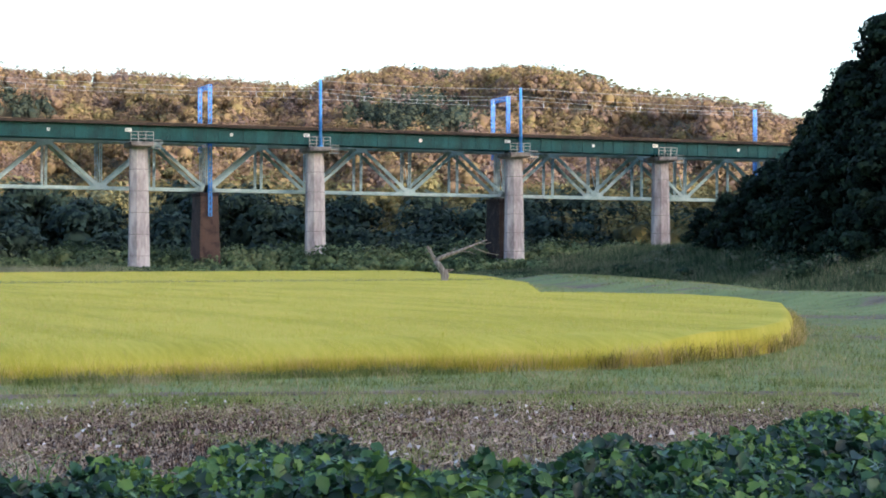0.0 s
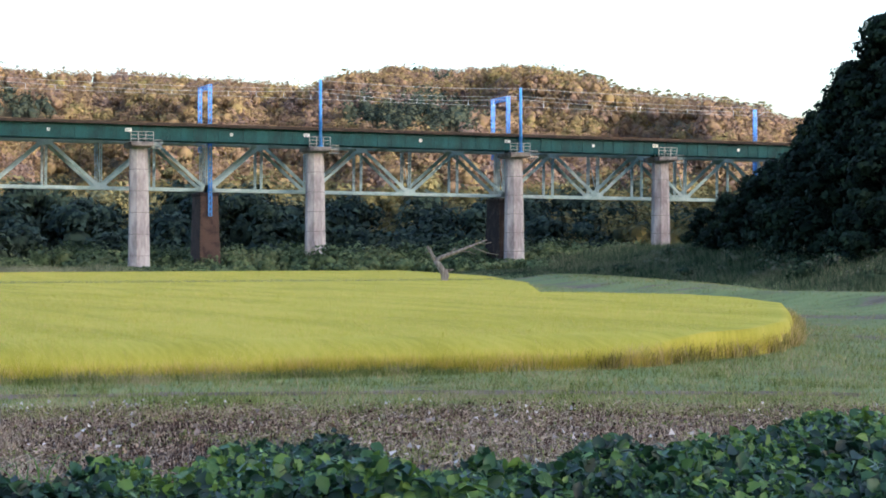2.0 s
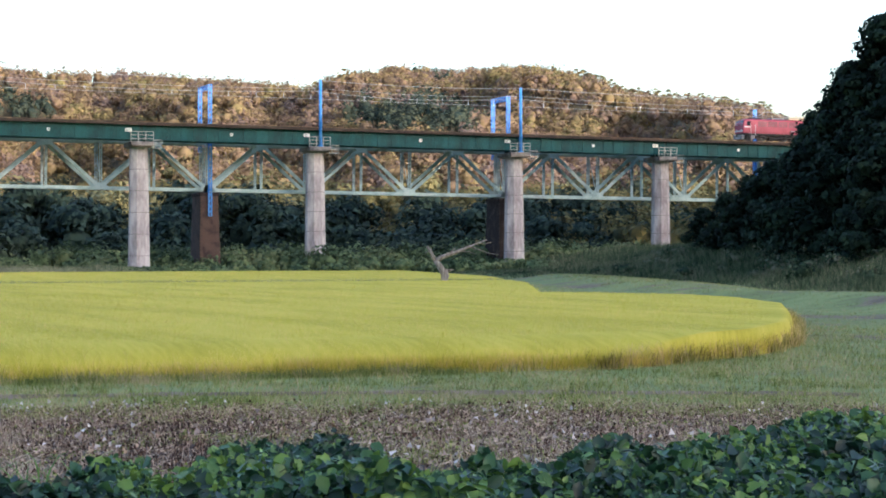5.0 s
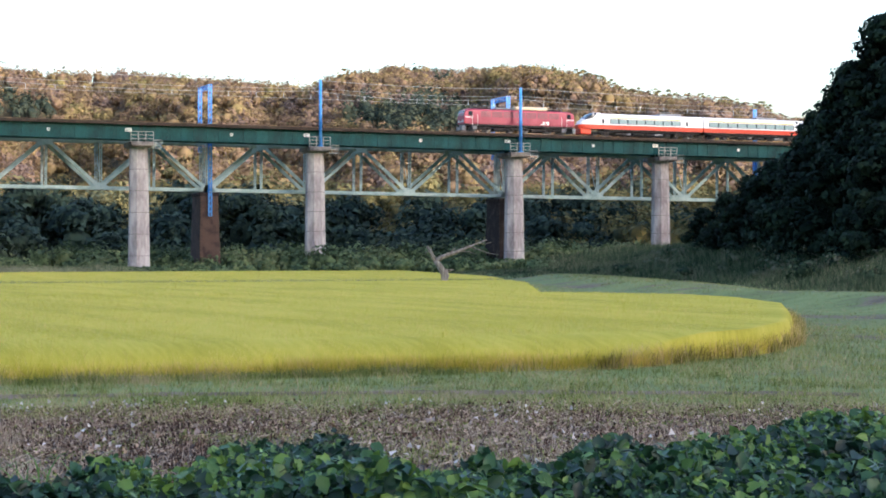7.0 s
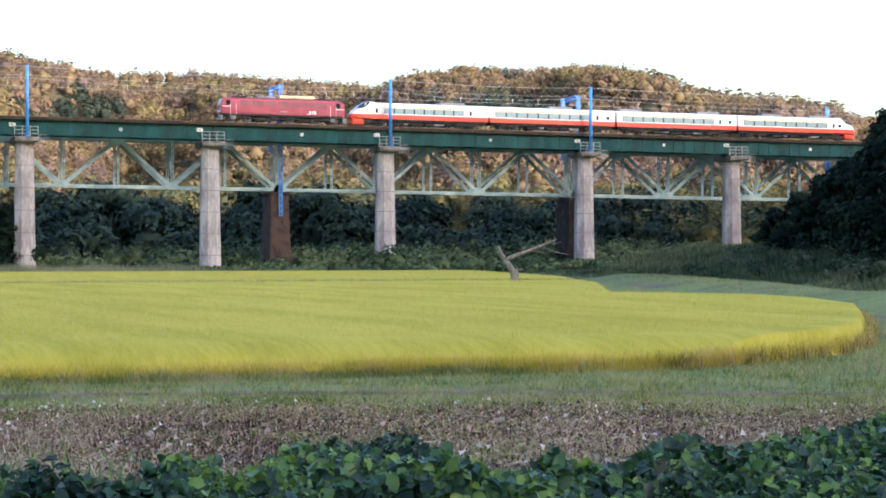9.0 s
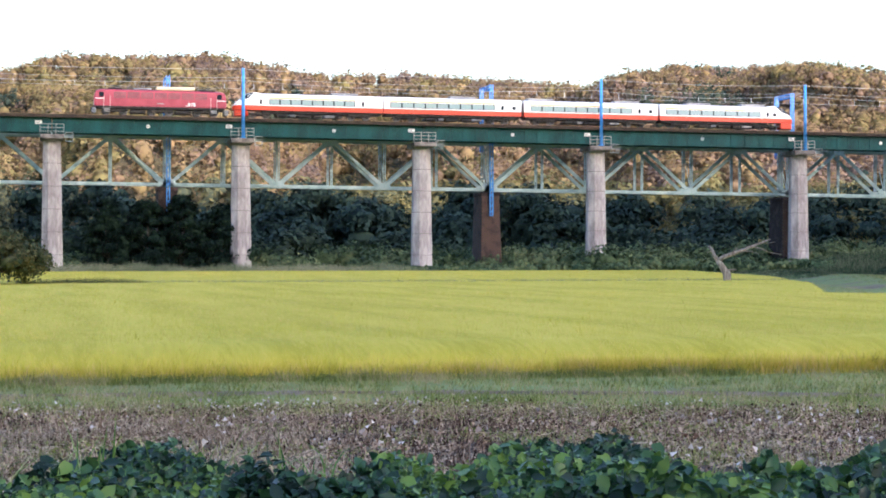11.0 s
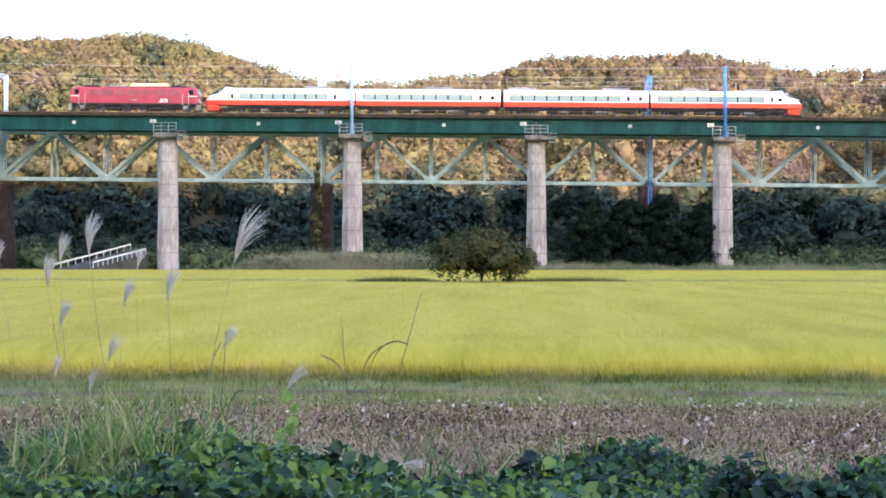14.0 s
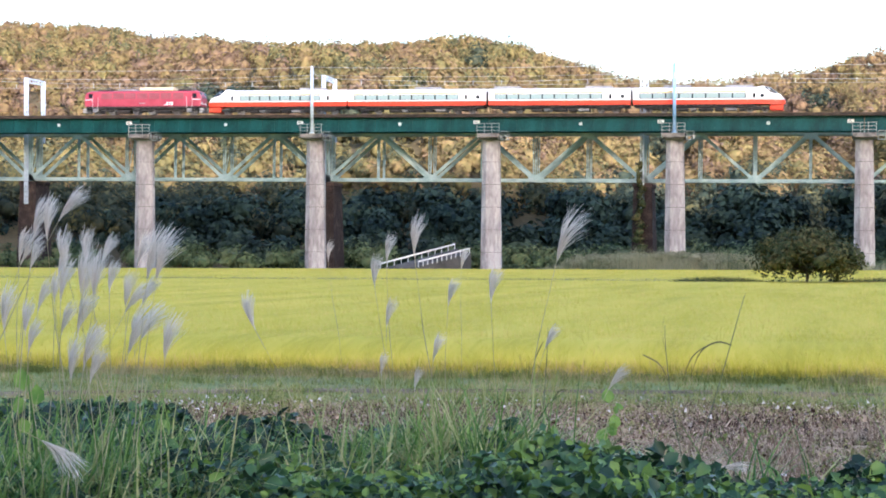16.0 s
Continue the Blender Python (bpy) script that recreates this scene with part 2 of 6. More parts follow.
paddy("rice_field", 35.6, 85.5, -60, 0.0, 0.5, "ripe yellow-green rice standing in a paddy")
paddy("rice_field", 86.2, 131.0, -90, 0.5, 1.0, "ripe yellow-green rice standing in a middle paddy")
paddy("rice_field", 139.0, 244.0, -170, 0.0, 1.6, "ripe yellow rice in the far paddy before the bridge")

# skyline of the wooded hills: azimuth in degrees, tangent of elevation
SKY_AZ = [-70, -40, -25, -21.8, -20.8, -18.4, -17.1, -13.3, -11.1, -9.9, -7.4, -6.6, -5, -3.5, -2.4, -0.9, 0.3, 1.3, 5.7, 6.4, 7.7, 9.8, 11.5, 13.4, 15.5, 16.7, 17.5, 19.2, 21, 23.5, 25, 26, 28.5, 30.2, 31.5, 36, 70]
SKY_EL = [.1, .115, .1186, .1186, .1123, .1115, .1088, .1124, .114, .1095, .096, .090, .088, .0905, .0943, .097, .1036, .1062, .1059, .101, .0982, .0954, .097, .0927, .0894, .0881, .094, .1009, .0985, .0983, .0921, .0839, .0781, .0747, .0709, .062, .06]
RIDGE_AZ = [-70, -25, -10, -6, -3, 4, 14, 17, 20, 32, 70]
RIDGE_R = [800, 780, 680, 760, 690, 640, 700, 900, 880, 800, 800]


def hill_z(az, r):
    """Height of the hills at azimuth az (degrees) and distance r."""
    top_r = np.interp(az, RIDGE_AZ, RIDGE_R)
    top = np.interp(az, SKY_AZ, SKY_EL) * top_r + 2.3 - 5.6
    base = 318 + 14 * np.sin(np.radians(az * 7)) + 8 * np.sin(np.radians(az * 19 + 40))
    u = np.clip((r - base) / (top_r - base), 0, None)
    rise = np.where(u < 1, np.power(np.clip(u, 0, 1), 0.82), 1 - 0.75 * sstep(1.0, 2.4, u))
    spur = fbm(az * 9.0, r * 0.22, 46.0, 6, 3) * 26.0 * np.sin(np.pi * np.clip(u, 0, 1)) ** 1.0
    cap = np.interp(az, SKY_AZ, SKY_EL) * 0.99 * r + 2.3 - 4.8
    return 1.0 + np.maximum(0, np.minimum(top * rise + spur, cap))


azs = np.linspace(-62, 62, 280)
rs = np.concatenate([np.linspace(296, 960, 100), [1020, 1150, 1400, 1800]])
ga, gr = np.meshgrid(azs, rs)
hz = hill_z(ga, gr)
hz[0, :] = -1.0
hv = np.stack([gr * np.sin(np.radians(ga)), gr * np.cos(np.radians(ga)), hz], -1).reshape(-1, 3)
n = len(azs)
i = np.arange(len(hv)).reshape(len(rs), n)
q = np.stack([i[:-1, :-1], i[:-1, 1:], i[1:, 1:], i[1:, :-1]], -1).reshape(-1, 4)
M["forest_floor"] = material("forest_floor", [(0.07, 0.06, 0.03), (0.15, 0.115, 0.055)], 0.1, 0.95, 0, 0.3, 1.5)
tagged(fast_mesh("hill", hv, q, M["forest_floor"], smooth=True), "hillside floor under an autumn forest", "hill", kind="structure")

# the ridge behind the camera that keeps the low sun off the valley floor
bx = np.linspace(-2600, 2600, 80)
prof = [(-900, 0.0), (-620, 0.75), (-500, 1.0), (-430, 0.72), (-260, 0.0)]
v = np.concatenate([np.stack([bx, np.full_like(bx, y), h * (26.5 + 765 * math.tan(radians(SUN_ELEV)) / math.cos(radians(180 - SUN_AZ)) + 2.0 * fbm(bx, y, 60, 3)) - 1.0], -1) for y, h in prof])
i = np.arange(len(v)).reshape(len(prof), len(bx))
q = np.stack([i[:-1, :-1], i[:-1, 1:], i[1:, 1:], i[1:, :-1]], -1).reshape(-1, 4)
tagged(fast_mesh("hill", v, q, M["forest_floor"], smooth=True), "long wooded ridge on the sunset side of the valley", "hill", kind="structure")
# ---------------------------------------------------------------- the railway bridge of plate girders
FACE_Y, GRADE, PLATE_Z = 263.0, 0.0092, 20.43       # near girder's web, fall to +x, height of the number plates at x = 0
TRACK_Y = 265.4
TRACK_LOW = -1.60                                   # plates below the railhead


def line_z(x):
    return PLATE_Z - GRADE * x


PIERS = [-152.0, -126.2, -100.6, -74.6, -48.8, -22.9, 2.75, 28.5, 54.2, 80.0, 111.3, 136.0, 161.5]
TILT = math.degrees(math.atan(GRADE))


def slope_thing(name, label, category, x, group=""):
    """A thing whose local x runs along the falling track, at the plates' height."""
    ob = new(name)
    ob.matrix_world = pose(x, FACE_Y, line_z(x), 0, TILT, 0)
    return tagged(ob, label, category, group)


def girder_span(x0, x1):
    x, half = (x0 + x1) / 2, (x1 - x0) / 2 - 0.06
    g = slope_thing("girder_span", "dark green riveted steel plate girder span on concrete piers", "bridge girder", x, "girder spans")
    for y in (0.0, 3.4):
        bm = bmesh.new()
        box(bm, -half, half, y, y + 0.03, -1.04, 0.88)
        part("web", bm, M["girder"], g)
        bm = bmesh.new()
        box(bm, -half, half, y - 0.2, y + 0.23, 0.88, 0.93)
        box(bm, -half, half, y - 0.2, y + 0.23, -1.09, -1.04)
        part("flange", bm, M["girder"], g)
    bm = bmesh.new()
    beam(bm, (0, 0.05, -0.9), (0, 3.38, -0.9), 0.1, 0.12)
    beam(bm, (0, 0.05, 0.6), (0, 3.38, 0.6), 0.1, 0.12)
    beam(bm, (0, 0.05, -0.9), (0, 3.38, 0.6), 0.08, 0.08)
    brace = part("cross_frame", bm, M["girder_dark"], g)
    for k in range(9):
        if k:
            brace = new("cross_frame", brace.data)
            brace.parent = g
        brace.location.x = -half + 0.4 + k * (2 * half - 0.8) / 8
    rib = None
    n = 15
    for k in range(n):
        sx = -half + 0.15 + k * (2 * half - 0.3) / (n - 1)
        if rib is None:
            rib = part("stiffener", made(box, -0.035, 0.035, -0.09, -0.001, -1.035, 0.875), M["girder"], g)
            rib.location.x = sx
        else:
            r = new("stiffener", rib.data)
            r.parent = g
            r.location.x = sx
    bm = bmesh.new()
    box(bm, -0.22, 0.22, -0.16, -0.135, -0.22, 0.22, 0.01)
    plate = part("number_plate", bm, M["sign"], g, "small white span number plate")
    bm = bmesh.new()
    box(bm, half - 2.2, half - 1.3, -0.16, -0.135, 0.0, 0.5, 0.01)
    plate = part("name_plate", bm, M["sign"], g, "white enamel data plate with illegible lines")
    bm = bmesh.new()
    for k in range(3):
        box(bm, half - 2.1, half - 1.45 - 0.1 * k, -0.170, -0.162, 0.08 + k * 0.13, 0.13 + k * 0.13)
    part("text_bar", bm, M["girder_dark"], plate)
    return g


SPAN_NUMBER = {(-22.9, 2.75): "7", (2.75, 28.5): "6", (28.5, 54.2): "5", (54.2, 80.0): "4", (80.0, 111.3): "3", (-48.8, -22.9): "8"}
for a, b in zip(PIERS[:-1], PIERS[1:]):
    g = girder_span(a, b)
    if (a, b) in SPAN_NUMBER:
        tc = bpy.data.curves.new("numeral", "FONT")
        tc.body, tc.size, tc.extrude, tc.align_x, tc.align_y = SPAN_NUMBER[(a, b)], 0.46, 0.004, "CENTER", "CENTER"
        tc.materials.append(M["girder_dark"])
        dg = bpy.context.evaluated_depsgraph_get()
        tmp = bpy.data.objects.new("numeral", tc)
        scene.collection.objects.link(tmp)
        dg.update()
        me = bpy.data.meshes.new_from_object(tmp.evaluated_get(dg))
        bpy.data.objects.remove(tmp)
        num = new("numeral", me)
        num.parent = g
        num.matrix_local = pose(0, -0.166, 0, 90, 0, 0)

# deck with sleepers, rails and walkway edges, on the bridge and on the bank beyond it
deck_mid, deck_half = 120.0, 290.0
deck = slope_thing("railway_track", "rusty railway track on dark timber sleepers", "railway track", deck_mid)
part("walkway_edge", made(box, -deck_half, deck_half, -0.75, -0.62, 0.94, 1.36), M["ballast"], deck)
part("walkway_edge", made(box, -deck_half, deck_half, 4.1, 4.2, 0.94, 1.36), M["ballast"], deck)
part("deck_plate", made(box, -deck_half, deck_half, -0.62, 4.1, 0.935, 1.22), M["ballast"], deck)
bm = bmesh.new()
for k in range(-480, 481):
    box(bm, k * 0.6 - 0.11, k * 0.6 + 0.11, 1.2, 3.6, 1.22, 1.42)
tagged(part("sleeper", bm, M["sleeper"], deck), "row of dark timber sleepers", kind="stuff")
for y in (2.4 - 0.5335, 2.4 + 0.5335):
    bm = bmesh.new()
    box(bm, -deck_half, deck_half, y - 0.033, y + 0.033, 1.53, 1.60)
    box(bm, -deck_half, deck_half, y - 0.01, y + 0.01, 1.45, 1.53)
    box(bm, -deck_half, deck_half, y - 0.06, y + 0.06, 1.42, 1.45)
    part("rail", bm, M["rail"], deck)
bm = bmesh.new()
for k in range(-94, 95):
    tube(bm, (k * 3.05, -0.68, 1.2), (k * 3.05, -0.68, 2.05), 0.025, seg=6)
for z in (1.6, 2.03):
    beam(bm, (-deck_half, -0.68, z), (deck_half, -0.68, z), 0.03, 0.03)
part("handrail", bm, M["ballast"], deck, "thin dark handrail")


def ngon_column(bm, levels, seg=8, sy=1.0):
    """Rings of (z, half width); flat side to the front."""
    rings = []
    for z, r in levels:
        k = 1 / math.cos(math.pi / seg)
        rings.append([bm.verts.new((r * k * math.cos(2 * math.pi * (i + 0.5) / seg), sy * r * k * math.sin(2 * math.pi * (i + 0.5) / seg), z)) for i in range(seg)])
    for a, b in zip(rings[:-1], rings[1:]):
        for i in range(seg):
            bm.faces.new((a[i], a[(i + 1) % seg], b[(i + 1) % seg], b[i]))
    bm.faces.new(rings[-1])
    bm.faces.new(list(reversed(rings[0])))


def pier(x, with_mast, foot=-0.6):
    top = line_z(x) - 1.12
    p = thing("bridge_pier", "tall weathered octagonal concrete bridge pier with a railed cap", "bridge pier", "concrete piers", (x, FACE_Y + 1.7, 0))
    bm = bmesh.new()
    h = top - 1.0 - foot
    lv = []
    n = 6
    for k in range(n):
        z0, z1 = foot + h * k / n, foot + h * (k + 1) / n
        r0, r1 = 1.47 - 0.27 * k / n, 1.47 - 0.27 * (k + 1) / n
        lv += [(z0 + 0.05, r0), (z1 - 0.05, r1), (z1 - 0.04, r1 - 0.05), (z1 + 0.04, r1 - 0.05)]
    ngon_column(bm, lv)
    shaft = part("shaft", bm, M["concrete"], p)
    for k in range(1, n):
        bm = bmesh.new()
        zj, rj = foot + h * k / n, 1.47 - 0.27 * k / n - 0.035
        ngon_column(bm, [(zj - 0.035, rj), (zj + 0.035, rj)])
        part("construction_joint", bm, M["cap"], shaft)
    bm = bmesh.new()
    box(bm, -1.6, 1.6, -2.7, 2.7, top - 0.85, top - 0.25, 0.06)
    box(bm, -1.38, 1.38, -2.2, 2.2, top - 1.05, top - 0.853, 0.05)
    part("cap", bm, M["cap"], p)
    for y in (-1.7, 1.7):
        for sx in (-0.45, 0.45):
            part("bearing", made(box, sx - 0.3, sx + 0.3, y - 0.25, y + 0.25, top - 0.25, top + 0.02), M["girder_dark"], p)
    bm = bmesh.new()
    y0 = -2.55
    for sx in (-1.6, -0.55, 0.5, 1.55):
        beam(bm, (sx, y0, top - 0.25), (sx, y0, top + 1.15), 0.07, 0.07)
    for z in (top + 0.15, top + 0.65, top + 1.13):
        beam(bm, (-1.63, y0, z), (1.58, y0, z), 0.06, 0.06)
    for sx in (-1.6, 1.55):
        beam(bm, (sx, y0, top + 1.13), (sx, -1.95, top + 1.13), 0.05, 0.05)
    part("railing", bm, M["galv"], p, "galvanised steel railing")
    bm = bmesh.new()
    for yy in (-2.5, -1.3):
        for sx in (1.8, 2.75):
            beam(bm, (sx, yy, top - 1.15), (sx, yy, top + 0.0), 0.06, 0.06)
        for z in (top - 1.15, top - 0.58, top):
            beam(bm, (1.78, yy, z), (2.78, yy, z), 0.06, 0.06)
    box(bm, 1.752, 2.78, -2.5, -1.3, top - 1.2, top - 1.14)
    part("side_platform", bm, M["galv"], p, "small steel inspection cage")
    if with_mast:
        mz = line_z(x) + 8.3
        bm = bmesh.new()
        tube(bm, (0.1, -2.42, top - 0.25), (0.1, -2.42, mz), 0.26, 0.2, 12)
        tube(bm, (0.1, -2.42, top - 0.25), (0.1, -2.42, top - 0.1), 0.42, None, 12)
        # masts to the left take the copies with sunlight in their colour
        mast = part("mast", bm, M["mast" if x > 0 else "mast_sunlit" if x > -25 else "mast_glare"], p, "sky-blue tubular catenary mast", True)
        bm = bmesh.new()
        beam(bm, (0.1, -2.42, mz - 1.9), (0.1, 0.9, mz - 1.35), 0.07, 0.07)
        beam(bm, (0.1, -2.42, mz - 0.5), (0.1, 0.6, mz - 1.4), 0.05, 0.05)
        beam(bm, (0.1, -2.42, mz - 0.25), (0.1, -1.7, mz - 0.05), 0.06, 0.06)
        part("bracket", bm, M["galv"], mast)
        bm = bmesh.new()
        for k in range(4):
            tube(bm, (0.1, 0.0 + k * 0.1, mz - 1.5 + k * 0.018), (0.1, 0.05 + k * 0.1, mz - 1.49 + k * 0.018), 0.12, None, 10)
        part("insulator", bm, M["insul"], mast)
    return p


MASTED = {-126.2, -74.6, -22.9, 28.5, 80.0, 111.3}
for x in PIERS[:-1]:
    pier(x, x in MASTED, 0.4 if x > 75 else -0.4)

# overhead wires, sagging a little between the masts
stops = sorted(MASTED | {-180.0, 175.0, 240.0})
for name, dy, up, sag, rad in (("feeder_wire", -0.95, 8.15, 0.35, 0.022), ("messenger_wire", 2.4, 6.9, 0.7, 0.022), ("contact_wire", 2.4, 5.75, 0.05, 0.018), ("return_wire", -0.8, 7.0, 0.4, 0.018)):
    bm, run = bmesh.new(), []
    for a, b in zip(stops[:-1], stops[1:]):
        pts = []
        for k in range(9):
            u = k / 8
            x = a + (b - a) * u
            pts.append((x, FACE_Y + dy, line_z(x) + up - sag * 4 * u * (1 - u)))
        run += pts[(1 if run else 0):]
    limb(bm, run, rad, rad, 5)
    me = bpy.data.meshes.new(name)
    bm.to_mesh(me)
    bm.free()
    me.materials.append(M["wire"])
    tagged(new(name, me), "thin overhead railway wire strung between masts", "wire")

bm = bmesh.new()
x = -150.0
while x < 170:
    z = line_z(x)
    bmesh.ops.create_cube(bm, size=1.0, matrix=Matrix.Translation((x, FACE_Y + 2.4, z + 6.08)) @ Matrix.Diagonal((0.05, 0.05, 0.66, 1)))
    x += 4.1
me = bpy.data.meshes.new("wire_droppers")
bm.to_mesh(me)
bm.free()
me.materials.append(M["galv"])
tagged(new("wire_droppers", me), "short pale droppers between the overhead wires", "wire", kind="stuff")

# ---------------------------------------------------------------- the older truss bridge behind it
TRUSS_Y, TRUSS_GAP = 270.6, 3.5
BOTTOM_Z, TRUSS_H, TRUSS_L = 12.85, 6.75, 46.75
ENDS = [18.8 + TRUSS_L * k for k in range(-4, 4)]


def truss_span(x0, x1, old=True):
    xm = (x0 + x1) / 2
    t = new("truss_span")
    t.matrix_world = pose(xm, TRUSS_Y, BOTTOM_Z - GRADE * xm, 0, TILT, 0)
    tagged(t, "pale blue-green riveted steel deck truss span on brick piers", "truss span", "truss spans")
    half = (x1 - x0) / 2 - 0.25
    n = 6
    xs = [-half + 2 * half * k / n for k in range(n + 1)]
    for y in (0.0, TRUSS_GAP):
        part("bottom_chord", made(box, -half, half, y - 0.17, y + 0.17, -0.2, 0.2), M["truss"], t)
        part("top_chord", made(box, -half, half, y - 0.2, y + 0.2, TRUSS_H - 0.25, TRUSS_H + 0.25), M["truss"], t)
        for k in range(n):
            z0, z1 = (0, TRUSS_H) if k % 2 == 0 else (TRUSS_H, 0)
            bm = bmesh.new()
            for dy in (-0.13, 0.13):
                beam(bm, (xs[k], y + dy, z0), (xs[k + 1], y + dy, z1), 0.05, 0.44)
            for u in range(1, 9):
                f = u / 9
                c = (xs[k] + (xs[k + 1] - xs[k]) * f, z0 + (z1 - z0) * f)
                box(bm, c[0] - 0.1, c[0] + 0.1, y - 0.11, y + 0.11, c[1] - 0.08, c[1] + 0.08)
            part("diagonal", bm, M["truss"], t)
        for k in range(0, n + 1):
            w = 0.3 if k % 2 == 0 else 0.22
            bm = bmesh.new()
            for dx in (-w / 2, w / 2):
                box(bm, xs[k] + dx - 0.06, xs[k] + dx + 0.06, y - 0.14, y + 0.14, 0.2, TRUSS_H - 0.25)
            for u in range(10):
                box(bm, xs[k] - w / 2, xs[k] + w / 2, y - 0.03, y + 0.03, 0.4 + u * 0.62, 0.55 + u * 0.62)
            part("vertical", bm, M["truss"], t)
            z = 0 if k % 2 == 0 else TRUSS_H
            bm = bmesh.new()
            s = 1 if z == 0 else -1
            vs = [bm.verts.new((xs[k] + dx, y - 0.19, z + s * dz)) for dx, dz in ((-0.95, -0.22), (0.95, -0.22), (0.95, 0.25), (0.45, 0.75), (-0.45, 0.75), (-0.95, 0.25))]
            f = bm.faces.new(vs)
            r = bmesh.ops.extrude_face_region(bm, geom=[f])
            bmesh.ops.translate(bm, vec=(0, 0.38, 0), verts=[e for e in r["geom"] if isinstance(e, bmesh.types.BMVert)])
            bmesh.ops.recalc_face_normals(bm, faces=bm.faces)
            part("gusset_plate", bm, M["truss"], t)
    for k in range(n + 1):
        for z in (0, TRUSS_H - 0.1):
            part("cross_beam", made(beam, (xs[k], 0.2, z), (xs[k], TRUSS_GAP - 0.2, z), 0.18, 0.2), M["truss"], t)
        if k < n:
            bm = bmesh.new()
            beam(bm, (xs[k] + 0.2, 0.17, 0), (xs[k + 1] - 0.2, TRUSS_GAP - 0.17, 0), 0.1, 0.1)
            beam(bm, (xs[k] + 0.2, TRUSS_GAP - 0.17, 0.02), (xs[k + 1] - 0.2, 0.17, 0.02), 0.1, 0.1)
            part("lateral_brace", bm, M["truss"], t)
    for k in (0, 2, 4, 6):
        part("sway_brace", made(beam, (xs[k], 0.2, 0.2), (xs[k], TRUSS_GAP - 0.2, TRUSS_H - 0.4), 0.1, 0.1), M["truss"], t)
    part("deck", made(box, -half, half, -0.5, TRUSS_GAP + 0.5, TRUSS_H + 0.26, TRUSS_H + 0.62), M["ballast"], t)


for a, b in zip(ENDS[:-1], ENDS[1:]):
    truss_span(a, b)


def portal(x):
    p = thing("catenary_portal", "sky-blue steel catenary portal over the truss bridge", "catenary portal", "portals", (x, TRUSS_Y, BOTTOM_Z - GRADE * x))
    topz = 15.25
    y0, y1 = -1.3, 4.9
    for y, z0 in ((y0, -3.8), (y1, 5.8)):
        bm = bmesh.new()
        for dx, dy in ((-0.2, -0.2), (0.2, -0.2), (-0.2, 0.2), (0.2, 0.2)):
            beam(bm, (dx, y + dy, z0), (dx, y + dy, topz), 0.11, 0.11)
        for k in range(int((topz - z0) / 0.8)):
            z = z0 + 0.3 + k * 0.8
            for s in (-0.2, 0.2):
                beam(bm, (-0.2, y + s, z), (0.2, y + s, z + 0.5), 0.05, 0.09)
                beam(bm, (s, y - 0.2, z), (s, y + 0.2, z + 0.5), 0.05, 0.09)
        box(bm, -0.24, 0.24, y - 0.24, y + 0.24, z0 - 0.1, z0)
        # left-hand portals: same blue paint, with the glare coloured in
        part("post", bm, M["mast" if x > -25 else "mast_glare"], p)
    bm = bmesh.new()
    for dx in (-0.2, 0.2):
        for z in (topz - 0.65, topz - 0.05):
            beam(bm, (dx, y0, z), (dx, y1, z), 0.1, 0.1)
        for k in range(8):
            ya = y0 + (y1 - y0) * k / 8
            yb = y0 + (y1 - y0) * (k + 1) / 8
            beam(bm, (dx, ya, topz - (0.65 if k % 2 else 0.05)), (dx, yb, topz - (0.05 if k % 2 else 0.65)), 0.05, 0.06)
    part("cross_beam", bm, M["mast" if x > -25 else "mast_glare"], p)
    bm = bmesh.new()
    beam(bm, (0, y0 + 0.2, -0.6), (0, 0.0, -0.6), 0.12, 0.12)
    beam(bm, (0, y0 + 0.2, 5.9), (0, 0.0, 5.9), 0.12, 0.12)
    part("wall_bracket", bm, M["galv"], p)
    bm = bmesh.new()
    tube(bm, (0, 2.0, topz - 0.65), (0, 2.0, topz - 1.3), 0.07)
    tube(bm, (0, 2.0, topz - 1.0), (0, 2.0, topz - 1.25), 0.14)
    part("insulator", bm, M["insul"], p)


for x in ENDS[:-1]:
    portal(x)


def end_post(x, y, z0, z1):
    p = thing("catenary_post", "single sky-blue lattice catenary post at the bridge's end", "catenary post", "end posts", (x, y, 0))
    bm = bmesh.new()
    for dx, dy in ((-0.2, -0.2), (0.2, -0.2), (-0.2, 0.2), (0.2, 0.2)):
        beam(bm, (dx, dy, z0), (dx, dy, z1), 0.12, 0.12)
    for k in range(int((z1 - z0) / 0.8)):
        z = z0 + 0.3 + k * 0.8
        for q_ in (-0.2, 0.2):
            beam(bm, (-0.2, q_, z), (0.2, q_, z + 0.5), 0.05, 0.09)
            beam(bm, (q_, -0.2, z), (q_, 0.2, z + 0.5), 0.05, 0.09)
    part("post", bm, M["mast"], p)
    part("base_plate", made(box, -0.3, 0.3, -0.3, 0.3, z0 - 0.06, z0), M["galv"], p)
    part("arm", made(beam, (0, 0.2, z1 - 1.2), (0, -2.6, z1 - 0.9), 0.08, 0.08), M["galv"], p)


end_post(159.0, 275.5, 11.4, 26.6)
end_post(169.4, 275.5, 17.0, 24.9)


